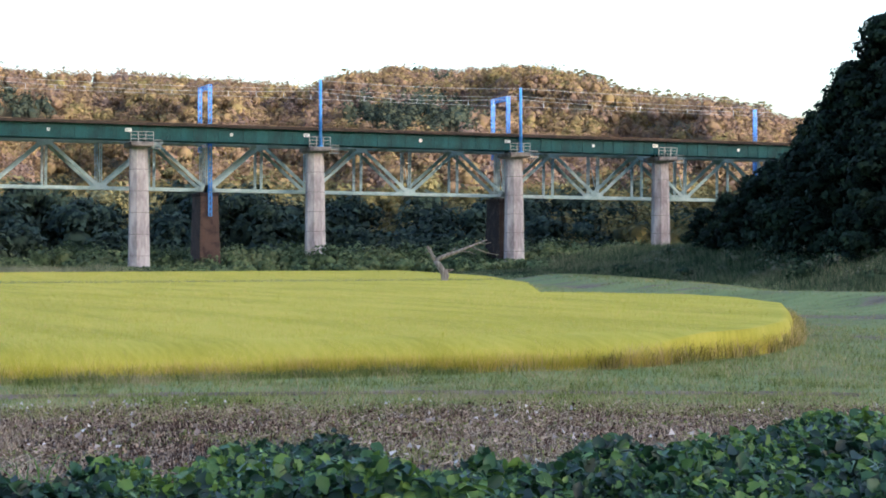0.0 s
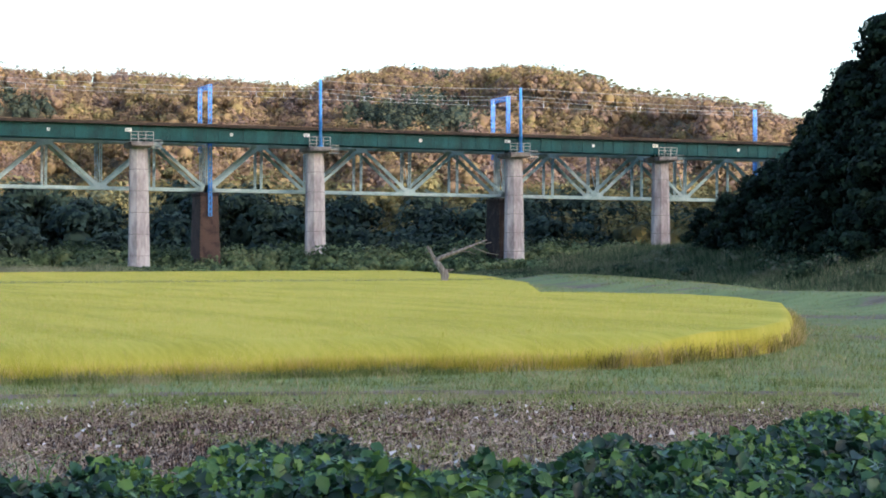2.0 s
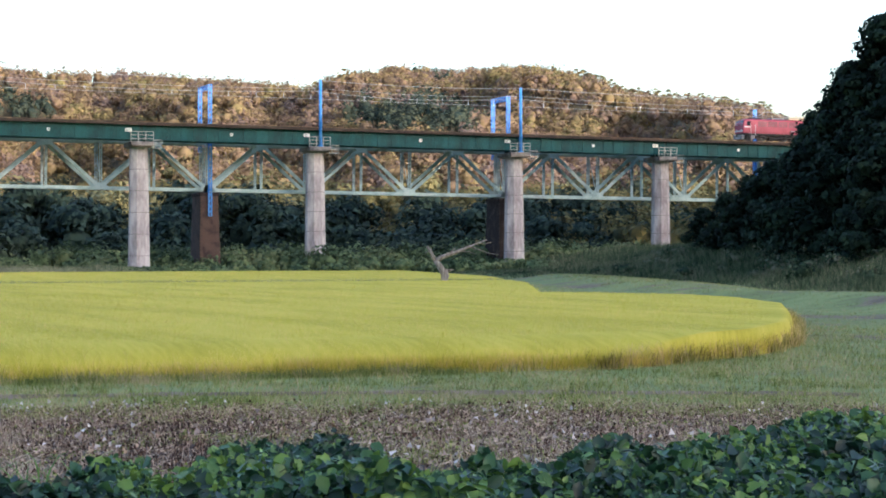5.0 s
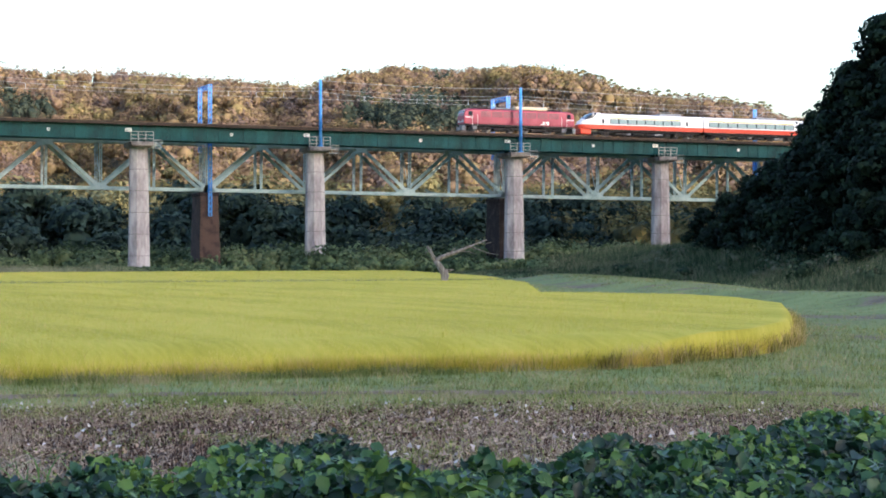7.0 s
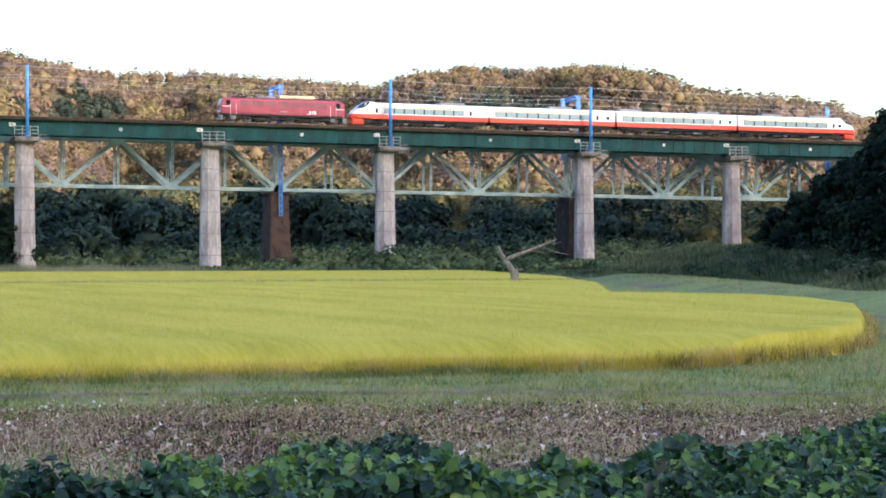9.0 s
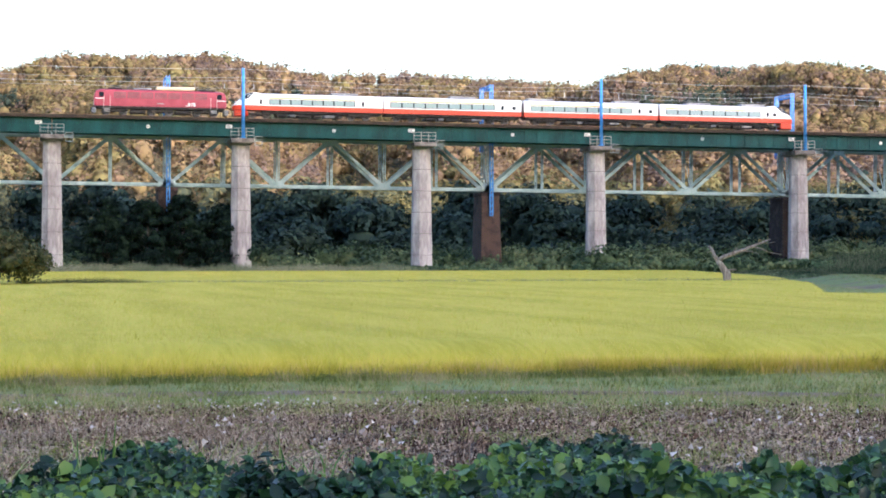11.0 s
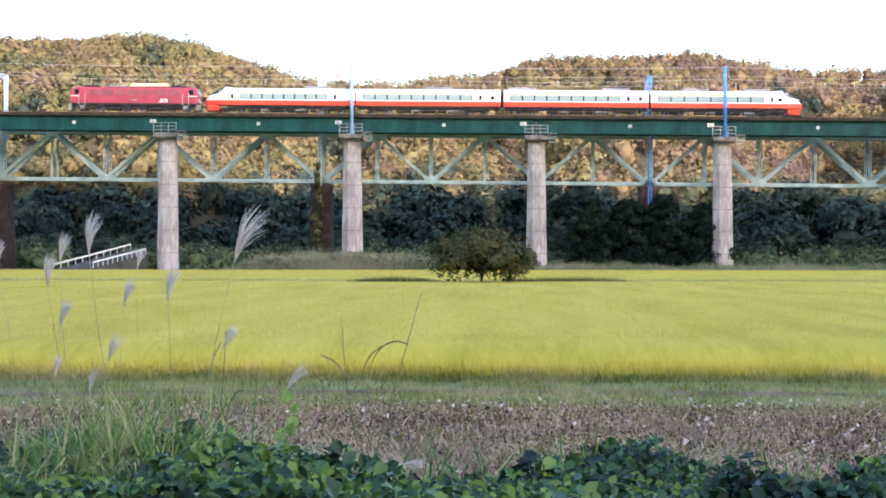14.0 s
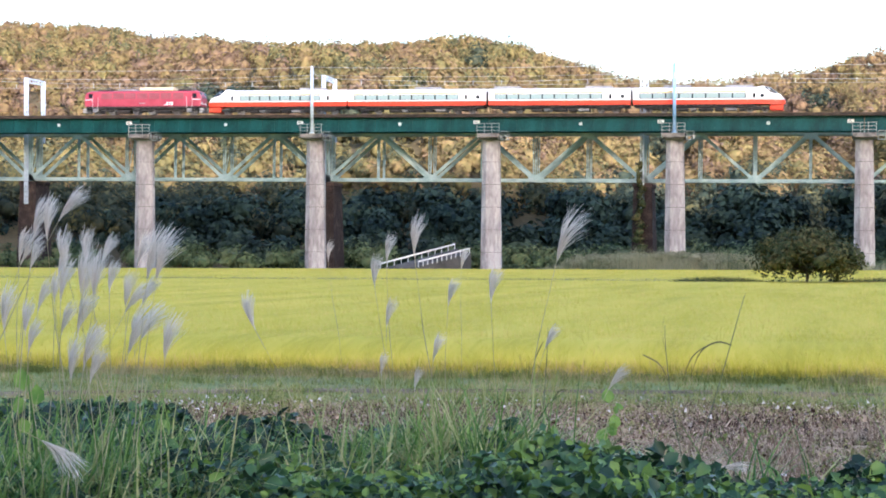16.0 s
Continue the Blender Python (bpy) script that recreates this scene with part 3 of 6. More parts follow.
def brick_pier(x):
    zt = BOTTOM_Z - GRADE * x - 0.45
    p = thing("brick_pier", "old dark soot-stained brick pier, battered towards its foot", "bridge pier", "brick piers", (x, TRUSS_Y + TRUSS_GAP / 2, 0))
    wide, deep, foot = 1.3, 2.5, -0.5
    H = zt - 0.5 - foot
    bm = bmesh.new()
    vs = []
    for z, k in ((foot, 1.24), (zt - 0.5, 1.0)):
        vs.append([bm.verts.new((sx * (wide * k - 0.04), sy * (deep * k - 0.04), z)) for sx, sy in ((-1, -1), (1, -1), (1, 1), (-1, 1))])
    for i in range(4):
        bm.faces.new((vs[0][i], vs[0][(i + 1) % 4], vs[1][(i + 1) % 4], vs[1][i]))
    bm.faces.new(vs[1])
    bm.faces.new(list(reversed(vs[0])))
    part("core", bm, M["mortar"], p)
    part("coping", made(box, -wide - 0.15, wide + 0.15, -deep - 0.15, deep + 0.15, zt - 0.5, zt + 0.02, 0.05), M["brick"], p)
    bm = bmesh.new()
    rows = 44
    rnd = random.Random(7)
    for r in range(rows):
        z0 = foot + H * r / rows
        k = 1.24 - 0.24 * (r + 0.5) / rows
        w, d = wide * k, deep * k
        n = 9
        for i in range(n):
            a = -w + 2 * w * (i + (0.0 if r % 2 else 0.5)) / n
            b = min(a + 2 * w / n - 0.03, w)
            if b - a > 0.06:
                box(bm, a, b, -d - rnd.uniform(0, 0.03), -d + 0.08, z0, z0 + H / rows - 0.03)
        for s in (-1, 1):
            for i in range(7):
                a = -d + 2 * d * (i + (0.0 if r % 2 else 0.5)) / 7
                b = min(a + 2 * d / 7 - 0.03, d)
                if b - a > 0.06:
                    x0, x1 = (w - 0.08, w + rnd.uniform(0, 0.02)) if s > 0 else (-w - rnd.uniform(0, 0.02), -w + 0.08)
                    box(bm, x0, x1, a, b, z0, z0 + H / rows - 0.03)
    tagged(part("brickwork", bm, M["brick"], p, "dark brick courses"), kind="stuff")


for x in ENDS[:-1]:
    brick_pier(x)

# abutment at the truss bridge's end, and the bank that carries both lines on
ab = thing("abutment", "dark concrete and brick bridge abutment", "abutment", at=(164.5, 268, 0))
part("wall", made(box, -3, 3, -6.0, 9.0, -0.5, line_z(164) - 1.3, 0.08), M["brick"], ab)
part("parapet", made(box, -3.1, 3.1, 1.6, 9.1, line_z(164) - 1.3, line_z(164) + 0.4, 0.05), M["cap"], ab)
# ---------------------------------------------------------------- the train
T_RED = material("faded_crimson_paint", [(0.27, 0.035, 0.06), (0.37, 0.055, 0.088)], 0.7, 0.45, 0, 0.02, 7, 0.3)
T_PANEL = material("dusty_red_louvres", [(0.13, 0.055, 0.065), (0.20, 0.085, 0.095)], 0.9, 0.6, 0, 0.02, 7, 0.4)
T_WHITE = material("white_coach_paint", [(0.74, 0.75, 0.76), (0.84, 0.84, 0.84)], 0.6, 0.4, 0, 0.0, 5)
T_ORANGE = material("vermilion_paint", [(0.62, 0.055, 0.02), (0.74, 0.075, 0.03)], 0.6, 0.4, 0, 0.0, 5)
T_GOLD = material("amber_stripe", [(0.62, 0.38, 0.08), (0.72, 0.46, 0.12)], 0.6, 0.4, 0, 0.0, 5)
T_DARK = material("sooty_underframe", [(0.012, 0.012, 0.013), (0.05, 0.045, 0.042)], 1.5, 0.7, 0, 0.1, 6)
T_GREY = material("grey_equipment", [(0.16, 0.16, 0.165), (0.30, 0.30, 0.30)], 1.0, 0.7, 0, 0.05, 6)
T_BUFF = material("buff_roof_cover", [(0.50, 0.40, 0.26), (0.62, 0.52, 0.36)], 1.0, 0.7, 0, 0.05, 6)
# opaque panes; the pale base colour stands in for brightness seen through them
T_GLASS = bpy.data.materials.new("sky_pale_coach_glass")
T_GLASS.use_nodes = True
_b = T_GLASS.node_tree.nodes["Principled BSDF"]
_b.inputs["Base Color"].default_value = (0.30, 0.40, 0.41, 1)
_b.inputs["Roughness"].default_value = 0.08
_b.inputs["Specular IOR Level"].default_value = 1.0
_b.inputs["Coat Weight"].default_value = 0.6
T_BLACKGLASS = bpy.data.materials.new("dark_glass")
T_BLACKGLASS.use_nodes = True
_b = T_BLACKGLASS.node_tree.nodes["Principled BSDF"]
_b.inputs["Base Color"].default_value = (0.012, 0.016, 0.022, 1)
_b.inputs["Roughness"].default_value = 0.06
T_LAMP = material("lamp_lens", [(0.6, 0.6, 0.55), (0.8, 0.8, 0.75)], 2, 0.2, 0, 0.0)
HALF_W = 1.44


def loft(bm, sections):
    """Rings of equal point count joined into a closed hull."""
    rings = [[bm.verts.new(p) for p in s] for s in sections]
    n = len(rings[0])
    for a, b in zip(rings[:-1], rings[1:]):
        for i in range(n):
            bm.faces.new((a[i], a[(i + 1) % n], b[(i + 1) % n], b[i]))
    bm.faces.new(list(reversed(rings[0])))
    bm.faces.new(rings[-1])
    bmesh.ops.recalc_face_normals(bm, faces=bm.faces)


def ring(x, hw, z0, z1, shoulder=0.42):
    """A coach's section at x: upright sides, rounded shoulders, a shallow roof."""
    zs = z1 - shoulder
    side = [(-hw, z0), (-hw, z0 + (zs - z0) * 0.5), (-hw, zs)]
    arc = [(-hw * math.cos(a) ** 0.8, zs + shoulder * math.sin(a)) for a in (0.35, 0.7, 1.05, 1.35)]
    left = side + arc
    pts = left + [(0.0, z1)] + [(-y, z) for y, z in reversed(left)]
    return [(x, y, z) for y, z in pts]


def wheelset_bogie(parent, x, wheels=(-1.05, 1.05), r=0.43, frame_z=0.55):
    bm = bmesh.new()
    for y in (-0.98, 0.98):
        box(bm, x + wheels[0] - 0.55, x + wheels[-1] + 0.55, y - 0.07, y + 0.07, frame_z - 0.12, frame_z + 0.16, 0.03)
        for w in wheels:
            box(bm, x + w - 0.17, x + w + 0.17, y - 0.12, y + 0.12, r - 0.17, r + 0.17, 0.03)
        for k in (-0.35, 0.35):
            tube(bm, (x + k, y, frame_z + 0.1), (x + k, y, frame_z + 0.42), 0.14, None, 8)
    box(bm, x - 0.3, x + 0.3, -0.9, 0.9, frame_z - 0.05, frame_z + 0.3)
    bog = part("bogie", bm, T_DARK, parent, "grimy dark bogie")
    for w in wheels:
        bm = bmesh.new()
        for y in (-0.5335, 0.5335):
            tube(bm, (x + w, y - 0.06, r), (x + w, y + 0.06, r), r, None, 18)
        tube(bm, (x + w, -0.6, r), (x + w, 0.6, r), 0.08, None, 8)
        part("wheelset", bm, T_GREY, bog)


def locomotive():
    """Origin on the railhead at mid length, front towards -x."""
    L, hw, z0, z1 = 9.05, 1.40, 1.22, 3.62
    ob = new("locomotive")
    tagged(ob, "crimson six-axle electric locomotive with folded roof equipment", "locomotive")
    bm = bmesh.new()
    loft(bm, [ring(-L + 0.28, hw - 0.12, z0 + 0.25, z1 - 0.45, 0.25), ring(-L + 0.02, hw - 0.06, z0, z1 - 0.9, 0.2), ring(-L + 0.25, hw, z0, z1 - 0.28, 0.25),
              ring(-L + 0.95, hw, z0, z1 - 0.05, 0.3), ring(L - 0.95, hw, z0, z1 - 0.05, 0.3), ring(L - 0.25, hw, z0, z1 - 0.28, 0.25), ring(L - 0.02, hw - 0.06, z0, z1 - 0.9, 0.2)][1:])
    part("body", bm, T_RED, ob)
    part("underframe", made(box, -L + 0.3, L - 0.3, -1.3, 1.3, 0.9, 1.215, 0.03), T_DARK, ob)
    for s in (-1, 1):
        bm = bmesh.new()
        box(bm, s * (L - 0.02) - 0.28, s * (L - 0.02) + 0.28, -1.25, 1.25, 0.25, 0.96, 0.05)
        part("pilot", bm, T_GREY, ob, "pale grey skirt below the cab")
        bm = bmesh.new()
        tube(bm, (s * (L + 0.02), 0, 0.88), (s * (L + 0.45), 0, 0.88), 0.13, 0.17, 10)
        part("coupler", bm, T_DARK, ob)
        for y in (-0.68, 0.68):
            bm = bmesh.new()
            xa, xb = s * (L + 0.0), s * (L - 0.22)
            vs = [bm.verts.new((xa + s * 0.015, y - 0.52, 2.48)), bm.verts.new((xa + s * 0.015, y + 0.52, 2.48)),
                  bm.verts.new((xb + s * 0.045, y + 0.5, 3.22)), bm.verts.new((xb + s * 0.045, y - 0.5, 3.22))]
            f = bm.faces.new(vs)
            r = bmesh.ops.extrude_face_region(bm, geom=[f])
            bmesh.ops.translate(bm, vec=(-s * 0.05, 0, 0), verts=[e for e in r["geom"] if isinstance(e, bmesh.types.BMVert)])
            bmesh.ops.recalc_face_normals(bm, faces=bm.faces)
            part("windscreen", bm, T_BLACKGLASS, ob, "dark cab windscreen")
            bm = bmesh.new()
            tube(bm, (s * (L - 0.03), y * 1.1, 1.72), (s * (L + 0.03), y * 1.1, 1.72), 0.15, 0.14, 14)
            part("headlight", bm, T_LAMP, ob, "round lamp with a clear lens")
        part("cab_band", made(box, s * (L - 0.75) - 0.62, s * (L - 0.75) + 0.62, -hw - 0.008, hw + 0.008, 2.16, 2.26), T_WHITE, ob, "pale band round the cab")
        part("cab_step", made(box, s * (L - 1.75) - 0.4, s * (L - 1.75) + 0.4, -1.38, 1.38, 0.35, 0.9, 0.03), T_GREY, ob, "grey step box below the cab door")
        part("buffer_stripe", made(box, s * (L - 0.03) - 0.04, s * (L - 0.03) + 0.04, -1.28, 1.28, 1.5, 1.62), T_WHITE, ob, "white band across the cab front")
        for side in (-1, 1):
            y = side * (hw + 0.004)
            part("cab_window", made(box, s * (L - 1.0) - 0.32, s * (L - 1.0) + 0.32, y - 0.012, y + 0.012, 2.42, 3.08, 0.02), T_BLACKGLASS, ob)
            part("cab_door", made(box, s * (L - 1.75) - 0.32, s * (L - 1.75) + 0.32, y - 0.012, y + 0.012, 1.3, 3.1, 0.01), T_RED, ob)
            bm = bmesh.new()
            for dx in (-0.42, 0.42):
                tube(bm, (s * (L - 1.75) + dx, y + side * 0.05, 0.95), (s * (L - 1.75) + dx, y + side * 0.05, 2.6), 0.022, None, 6)
            part("grab_rail", bm, T_WHITE, ob, "white grab rails beside the door")
    for side in (-1, 1):
        y = side * (hw + 0.006)
        for k in range(7):
            cx = -5.55 + k * 1.85
            lou = part("louvre", made(box, cx - 0.80, cx + 0.80, y - 0.015, y + 0.015, 2.30, 3.12, 0.01), T_PANEL, ob, "dusty red louvre panel")
            bm = bmesh.new()
            for j in range(7):
                box(bm, cx - 0.72, cx + 0.72, y - 0.03, y + 0.03, 2.36 + j * 0.1, 2.395 + j * 0.1)
            part("louvre_slats", bm, T_RED, lou)
        part("waist_rib", made(box, -6.9, 6.9, y - 0.012, y + 0.012, 1.42, 1.47), T_RED, ob)
        part("builder_plate", made(box, -0.5, 0.5, y - 0.02, y + 0.02, 1.58, 1.72), T_GREY, ob, "number plate shown as a plain bar")
        bm = bmesh.new()
        box(bm, 3.75, 4.05, y - 0.02, y + 0.02, 1.35, 1.85)
        box(bm, 3.45, 4.05, y - 0.02, y + 0.02, 1.35, 1.47)
        box(bm, 4.2, 4.32, y - 0.02, y + 0.02, 1.35, 1.85)
        box(bm, 4.2, 4.75, y - 0.02, y + 0.02, 1.72, 1.85)
        box(bm, 4.45, 4.75, y - 0.02, y + 0.02, 1.35, 1.72)
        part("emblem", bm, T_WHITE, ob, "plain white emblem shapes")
    for x in (-6.2, 0.0, 6.2):
        wheelset_bogie(ob, x, (-1.2, 1.2), 0.56, 0.62)
    for x in (-3.1, 3.1):
        part("tank", made(box, x - 1.1, x + 1.1, -1.15, 1.15, 0.3, 0.71, 0.06), T_DARK, ob)
    part("roof_cover", made(box, -0.6, 4.7, -1.0, 1.0, z1 - 0.06, z1 + 0.42, 0.12), T_BUFF, ob, "buff roof cover")
    part("roof_box", made(box, -3.7, -1.2, -0.9, 0.9, z1 - 0.06, z1 + 0.16, 0.06), T_GREY, ob)
    for x in (-6.1, 6.3):
        bm = bmesh.new()
        for y in (-0.55, 0.55):
            tube(bm, (x - 1.0, y, z1 + 0.1), (x + 0.6, y * 0.9, z1 + 0.38), 0.03, None, 6)
            tube(bm, (x + 0.6, y * 0.9, z1 + 0.38), (x - 0.8, y * 0.7, z1 + 0.55), 0.025, None, 6)
        tube(bm, (x - 0.8, -0.8, z1 + 0.57), (x - 0.8, 0.8, z1 + 0.57), 0.04, None, 6)
        box(bm, x - 1.1, x + 0.9, -0.7, 0.7, z1 + 0.0, z1 + 0.1)
        for dx in (-0.9, 0.7):
            for y in (-0.5, 0.5):
                tube(bm, (x + dx, y, z1 - 0.1), (x + dx, y, z1 + 0.02), 0.08, None, 8)
        part("pantograph", bm, T_DARK, ob, "folded pantograph")
    bm = bmesh.new()
    for x in (-7.4, -4.4, 5.3, 7.6):
        tube(bm, (x, 0.4, z1 - 0.1), (x, 0.4, z1 + 0.3), 0.06, None, 8)
    tube(bm, (-7.4, 0.4, z1 + 0.3), (7.6, 0.4, z1 + 0.3), 0.02, None, 6)
    part("roof_conductor", bm, T_GREY, ob)
    return ob


def coach(length, nose, lit, wide_from=0, roof=(0.0,)):
    """Origin on the railhead at mid length. nose: -1, +1 (that end is a rounded cab) or 0."""
    half = length / 2 - 0.22
    z0, z1, hw = 1.10, 3.52, HALF_W
    band = 1.74
    ob = new("railcar")
    tagged(ob, "white express railcar with a vermilion lower band and tinted windows", "railcar", "railcars")
    xa, xb = -half, half
    if nose < 0:
        xa = -half + 3.9
    if nose > 0:
        xb = half - 3.9
    def hull(lo, hi, grow=0.0):
        """Sections from end to end between two heights."""
        secs = []
        def sec(x, w, top):
            top = max(top, lo + 0.05)
            if hi is None:
                secs.append(ring(x, w + grow, lo, top, min(0.42, (top - lo) * 0.6)))
            else:
                t = min(hi, top)
                secs.append([(x, -w - grow, lo), (x, -w - grow, (lo + t) / 2), (x, -w - grow, t), (x, 0, t), (x, w + grow, t), (x, w + grow, (lo + t) / 2), (x, w + grow, lo)])
        shape = [(3.9, 1.0, z1), (3.3, 1.0, z1 + 0.13), (2.7, 0.995, z1 + 0.13), (2.1, 0.98, z1 - 0.05), (1.5, 0.94, z1 - 0.42), (0.95, 0.87, z1 - 0.86), (0.5, 0.76, z1 - 1.28), (0.2, 0.62, z1 - 1.62), (0.0, 0.42, z1 - 1.9)]
        if nose < 0:
            for d, w, t in reversed(shape):
                sec(-half + d, hw * w, t)
        else:
            sec(xa, hw, z1)
        if nose > 0:
            for d, w, t in shape:
                sec(half - d, hw * w, t)
        else:
            sec(xb, hw, z1)
        bm = bmesh.new()
        loft(bm, secs)
        return bm
    part("body", hull(band, None), T_WHITE, ob, smooth=False)
    part("lower_band", hull(z0, band - 0.003, 0.004), T_ORANGE, ob, "vermilion lower body side")
    part("underframe", made(box, xa + 0.2, xb - 0.2, -1.2, 1.2, 0.75, z0 - 0.005, 0.03), T_DARK, ob)
    if nose:
        s = nose
        bm = bmesh.new()
        secs = []
        for d, w, t, lw in ((0.98, 0.875, z1 - 0.84, -0.2), (1.5, 0.945, z1 - 0.42, -0.55), (2.1, 0.985, z1 - 0.05, -0.72), (2.75, 1.0, z1 + 0.125, -0.3)):
            ww = hw * w * 1.02
            secs.append([(s * (half - d), y_ * ww, t + z_) for y_, z_ in ((-1.0, lw), (-0.96, lw * 0.45), (-0.74, -0.07), (0, 0.03), (0.74, -0.07), (0.96, lw * 0.45), (1.0, lw), (0, lw - 0.08))])
        loft(bm, secs)
        part("windscreen", bm, T_BLACKGLASS, ob, "dark raked windscreen")
        for y in (-0.78, 0.78):
            bm = bmesh.new()
            box(bm, s * (half - 0.62) - 0.2, s * (half - 0.62) + 0.2, y - 0.16, y + 0.16, z1 - 1.42, z1 - 1.18, 0.05)
            part("headlight", bm, T_LAMP, ob, "slim clear headlight")
        part("skirt", made(box, s * (half - 1.15) - 0.95, s * (half - 1.15) + 0.95, -1.05, 1.05, 0.22, z0 - 0.01, 0.12), T_ORANGE, ob, "vermilion snow skirt under the nose")
    lo, hi = -half + (5.0 if nose < 0 else 0.9), half - (5.3 if nose > 0 else 3.9)
    n = 9 if not nose else 8
    w = (hi - lo) / n
    for side in (-1, 1):
        y = side * (hw + 0.005)
        part("window_band", made(box, lo, hi, y - 0.008, y + 0.008, 1.90, 2.66, 0.02), T_BLACKGLASS, ob, "dark window band")
        for k in range(n):
            part("window", made(box, lo + k * w + 0.09, lo + (k + 1) * w - 0.09, y + side * 0.010 - 0.008, y + side * 0.010 + 0.008, 1.94, 2.62, 0.02), T_GLASS, ob)
        part("upper_stripe", made(box, lo - 0.15, hi, y - 0.008, y + 0.008, 2.74, 2.9), T_GOLD, ob, "thin amber stripe over the windows")
        for dx in ((hi + 1.1,) if nose >= 0 else (half - 2.8, lo - 1.15)):
            d = part("door", made(box, dx - 0.42, dx + 0.42, y - 0.010, y + 0.010, 1.75, 2.85, 0.01), T_WHITE, ob)
            part("door_window", made(box, dx - 0.17, dx + 0.17, y + side * 0.014 - 0.006, y + side * 0.014 + 0.006, 1.95, 2.6, 0.02), T_BLACKGLASS, d)
        if nose >= 0:
            dx = half - (1.1 if nose == 0 else 3.1)
            part("small_window", made(box, dx - 0.24, dx + 0.24, y - 0.010, y + 0.010, 2.05, 2.5, 0.02), T_BLACKGLASS, ob)
    for x in (-length / 2 + 3.4 + (0.6 if nose < 0 else 0), length / 2 - 3.4 - (0.6 if nose > 0 else 0)):
        wheelset_bogie(ob, x)
    k = -length / 2 + 6.3
    i = 0
    while k < length / 2 - 6.2:
        wl = (1.5, 0.8, 1.9, 1.1)[i % 4]
        part("equipment_box", made(box, k, k + wl, -1.22, 1.22, 0.28, 0.615, 0.04), T_GREY if i % 3 == 1 else T_DARK, ob)
        k += wl + 0.35
        i += 1
    for rx in roof:
        part("air_conditioner", made(box, rx - 1.9, rx + 1.9, -0.85, 0.85, z1 - 0.08, z1 + 0.30, 0.1), T_GREY, ob, "grey roof unit")
    for s in (-1, 1):
        if s == nose:
            continue
        bm = bmesh.new()
        box(bm, s * half + (0 if s > 0 else -0.2), s * half + (0.2 if s > 0 else 0), -0.55, 0.55, 1.0, 3.05, 0.03)
        part("gangway", bm, T_DARK, ob, "black gangway bellows")
    return ob


NOSE0, SPEED = 287.3, 23.65          # place of the first railcar's nose at the start, metres a second towards -x


def motions():
    loco = locomotive()
    cars = [coach(21.5, -1, True, roof=(5.2,)), coach(20.5, 0, True, roof=(1.5,)), coach(20.5, 0, True, roof=(-7.5, 5.5)), coach(21.3, 1, True, roof=(-4.3, 4.2))]
    starts = [0.0, 21.25, 41.75, 62.25]
    for ob, dx in [(loco, -9.75)] + [(c, s + l / 2) for c, s, l in zip(cars, starts, (21.5, 20.5, 20.5, 21.1))]:
        rows = []
        for t in (0.0, 4.0, 8.0, 12.0, 16.0):
            x = NOSE0 + dx - SPEED * t
            rows.append((t, pose(x, TRACK_Y, line_z(x) - TRACK_LOW, 0, TILT, 0)))
        walk(ob, rows)
# ---------------------------------------------------------------- woods and shrubs
_ico = bmesh.new()
bmesh.ops.create_icosphere(_ico, subdivisions=1, radius=1.0)
_ico.verts.ensure_lookup_table()
ICO_V = np.array([v.co[:] for v in _ico.verts])
ICO_F = np.array([[v.index for v in f.verts] for f in _ico.faces])
_ico.free()
_ico2 = bmesh.new()
bmesh.ops.create_icosphere(_ico2, subdivisions=2, radius=1.0)
_ico2.verts.ensure_lookup_table()
ICO2_V = np.array([v.co[:] for v in _ico2.verts])
ICO2_F = np.array([[v.index for v in f.verts] for f in _ico2.faces])
_ico2.free()


def unit(v):
    return v / np.maximum(1e-9, np.linalg.norm(v, axis=-1, keepdims=True))


def leaf_tris(p, nrm, size, g):
    """One leaf-clump triangle at each point, about square to nrm."""
    a = unit(np.cross(nrm, g.normal(size=p.shape)))
    b = np.cross(unit(nrm), a)
    s = size[:, None]
    v = np.stack([p + a * s, p - a * s * 0.5 + b * s * 0.85, p - a * s * 0.5 - b * s * 0.85], 1)
    return v.reshape(-1, 3)


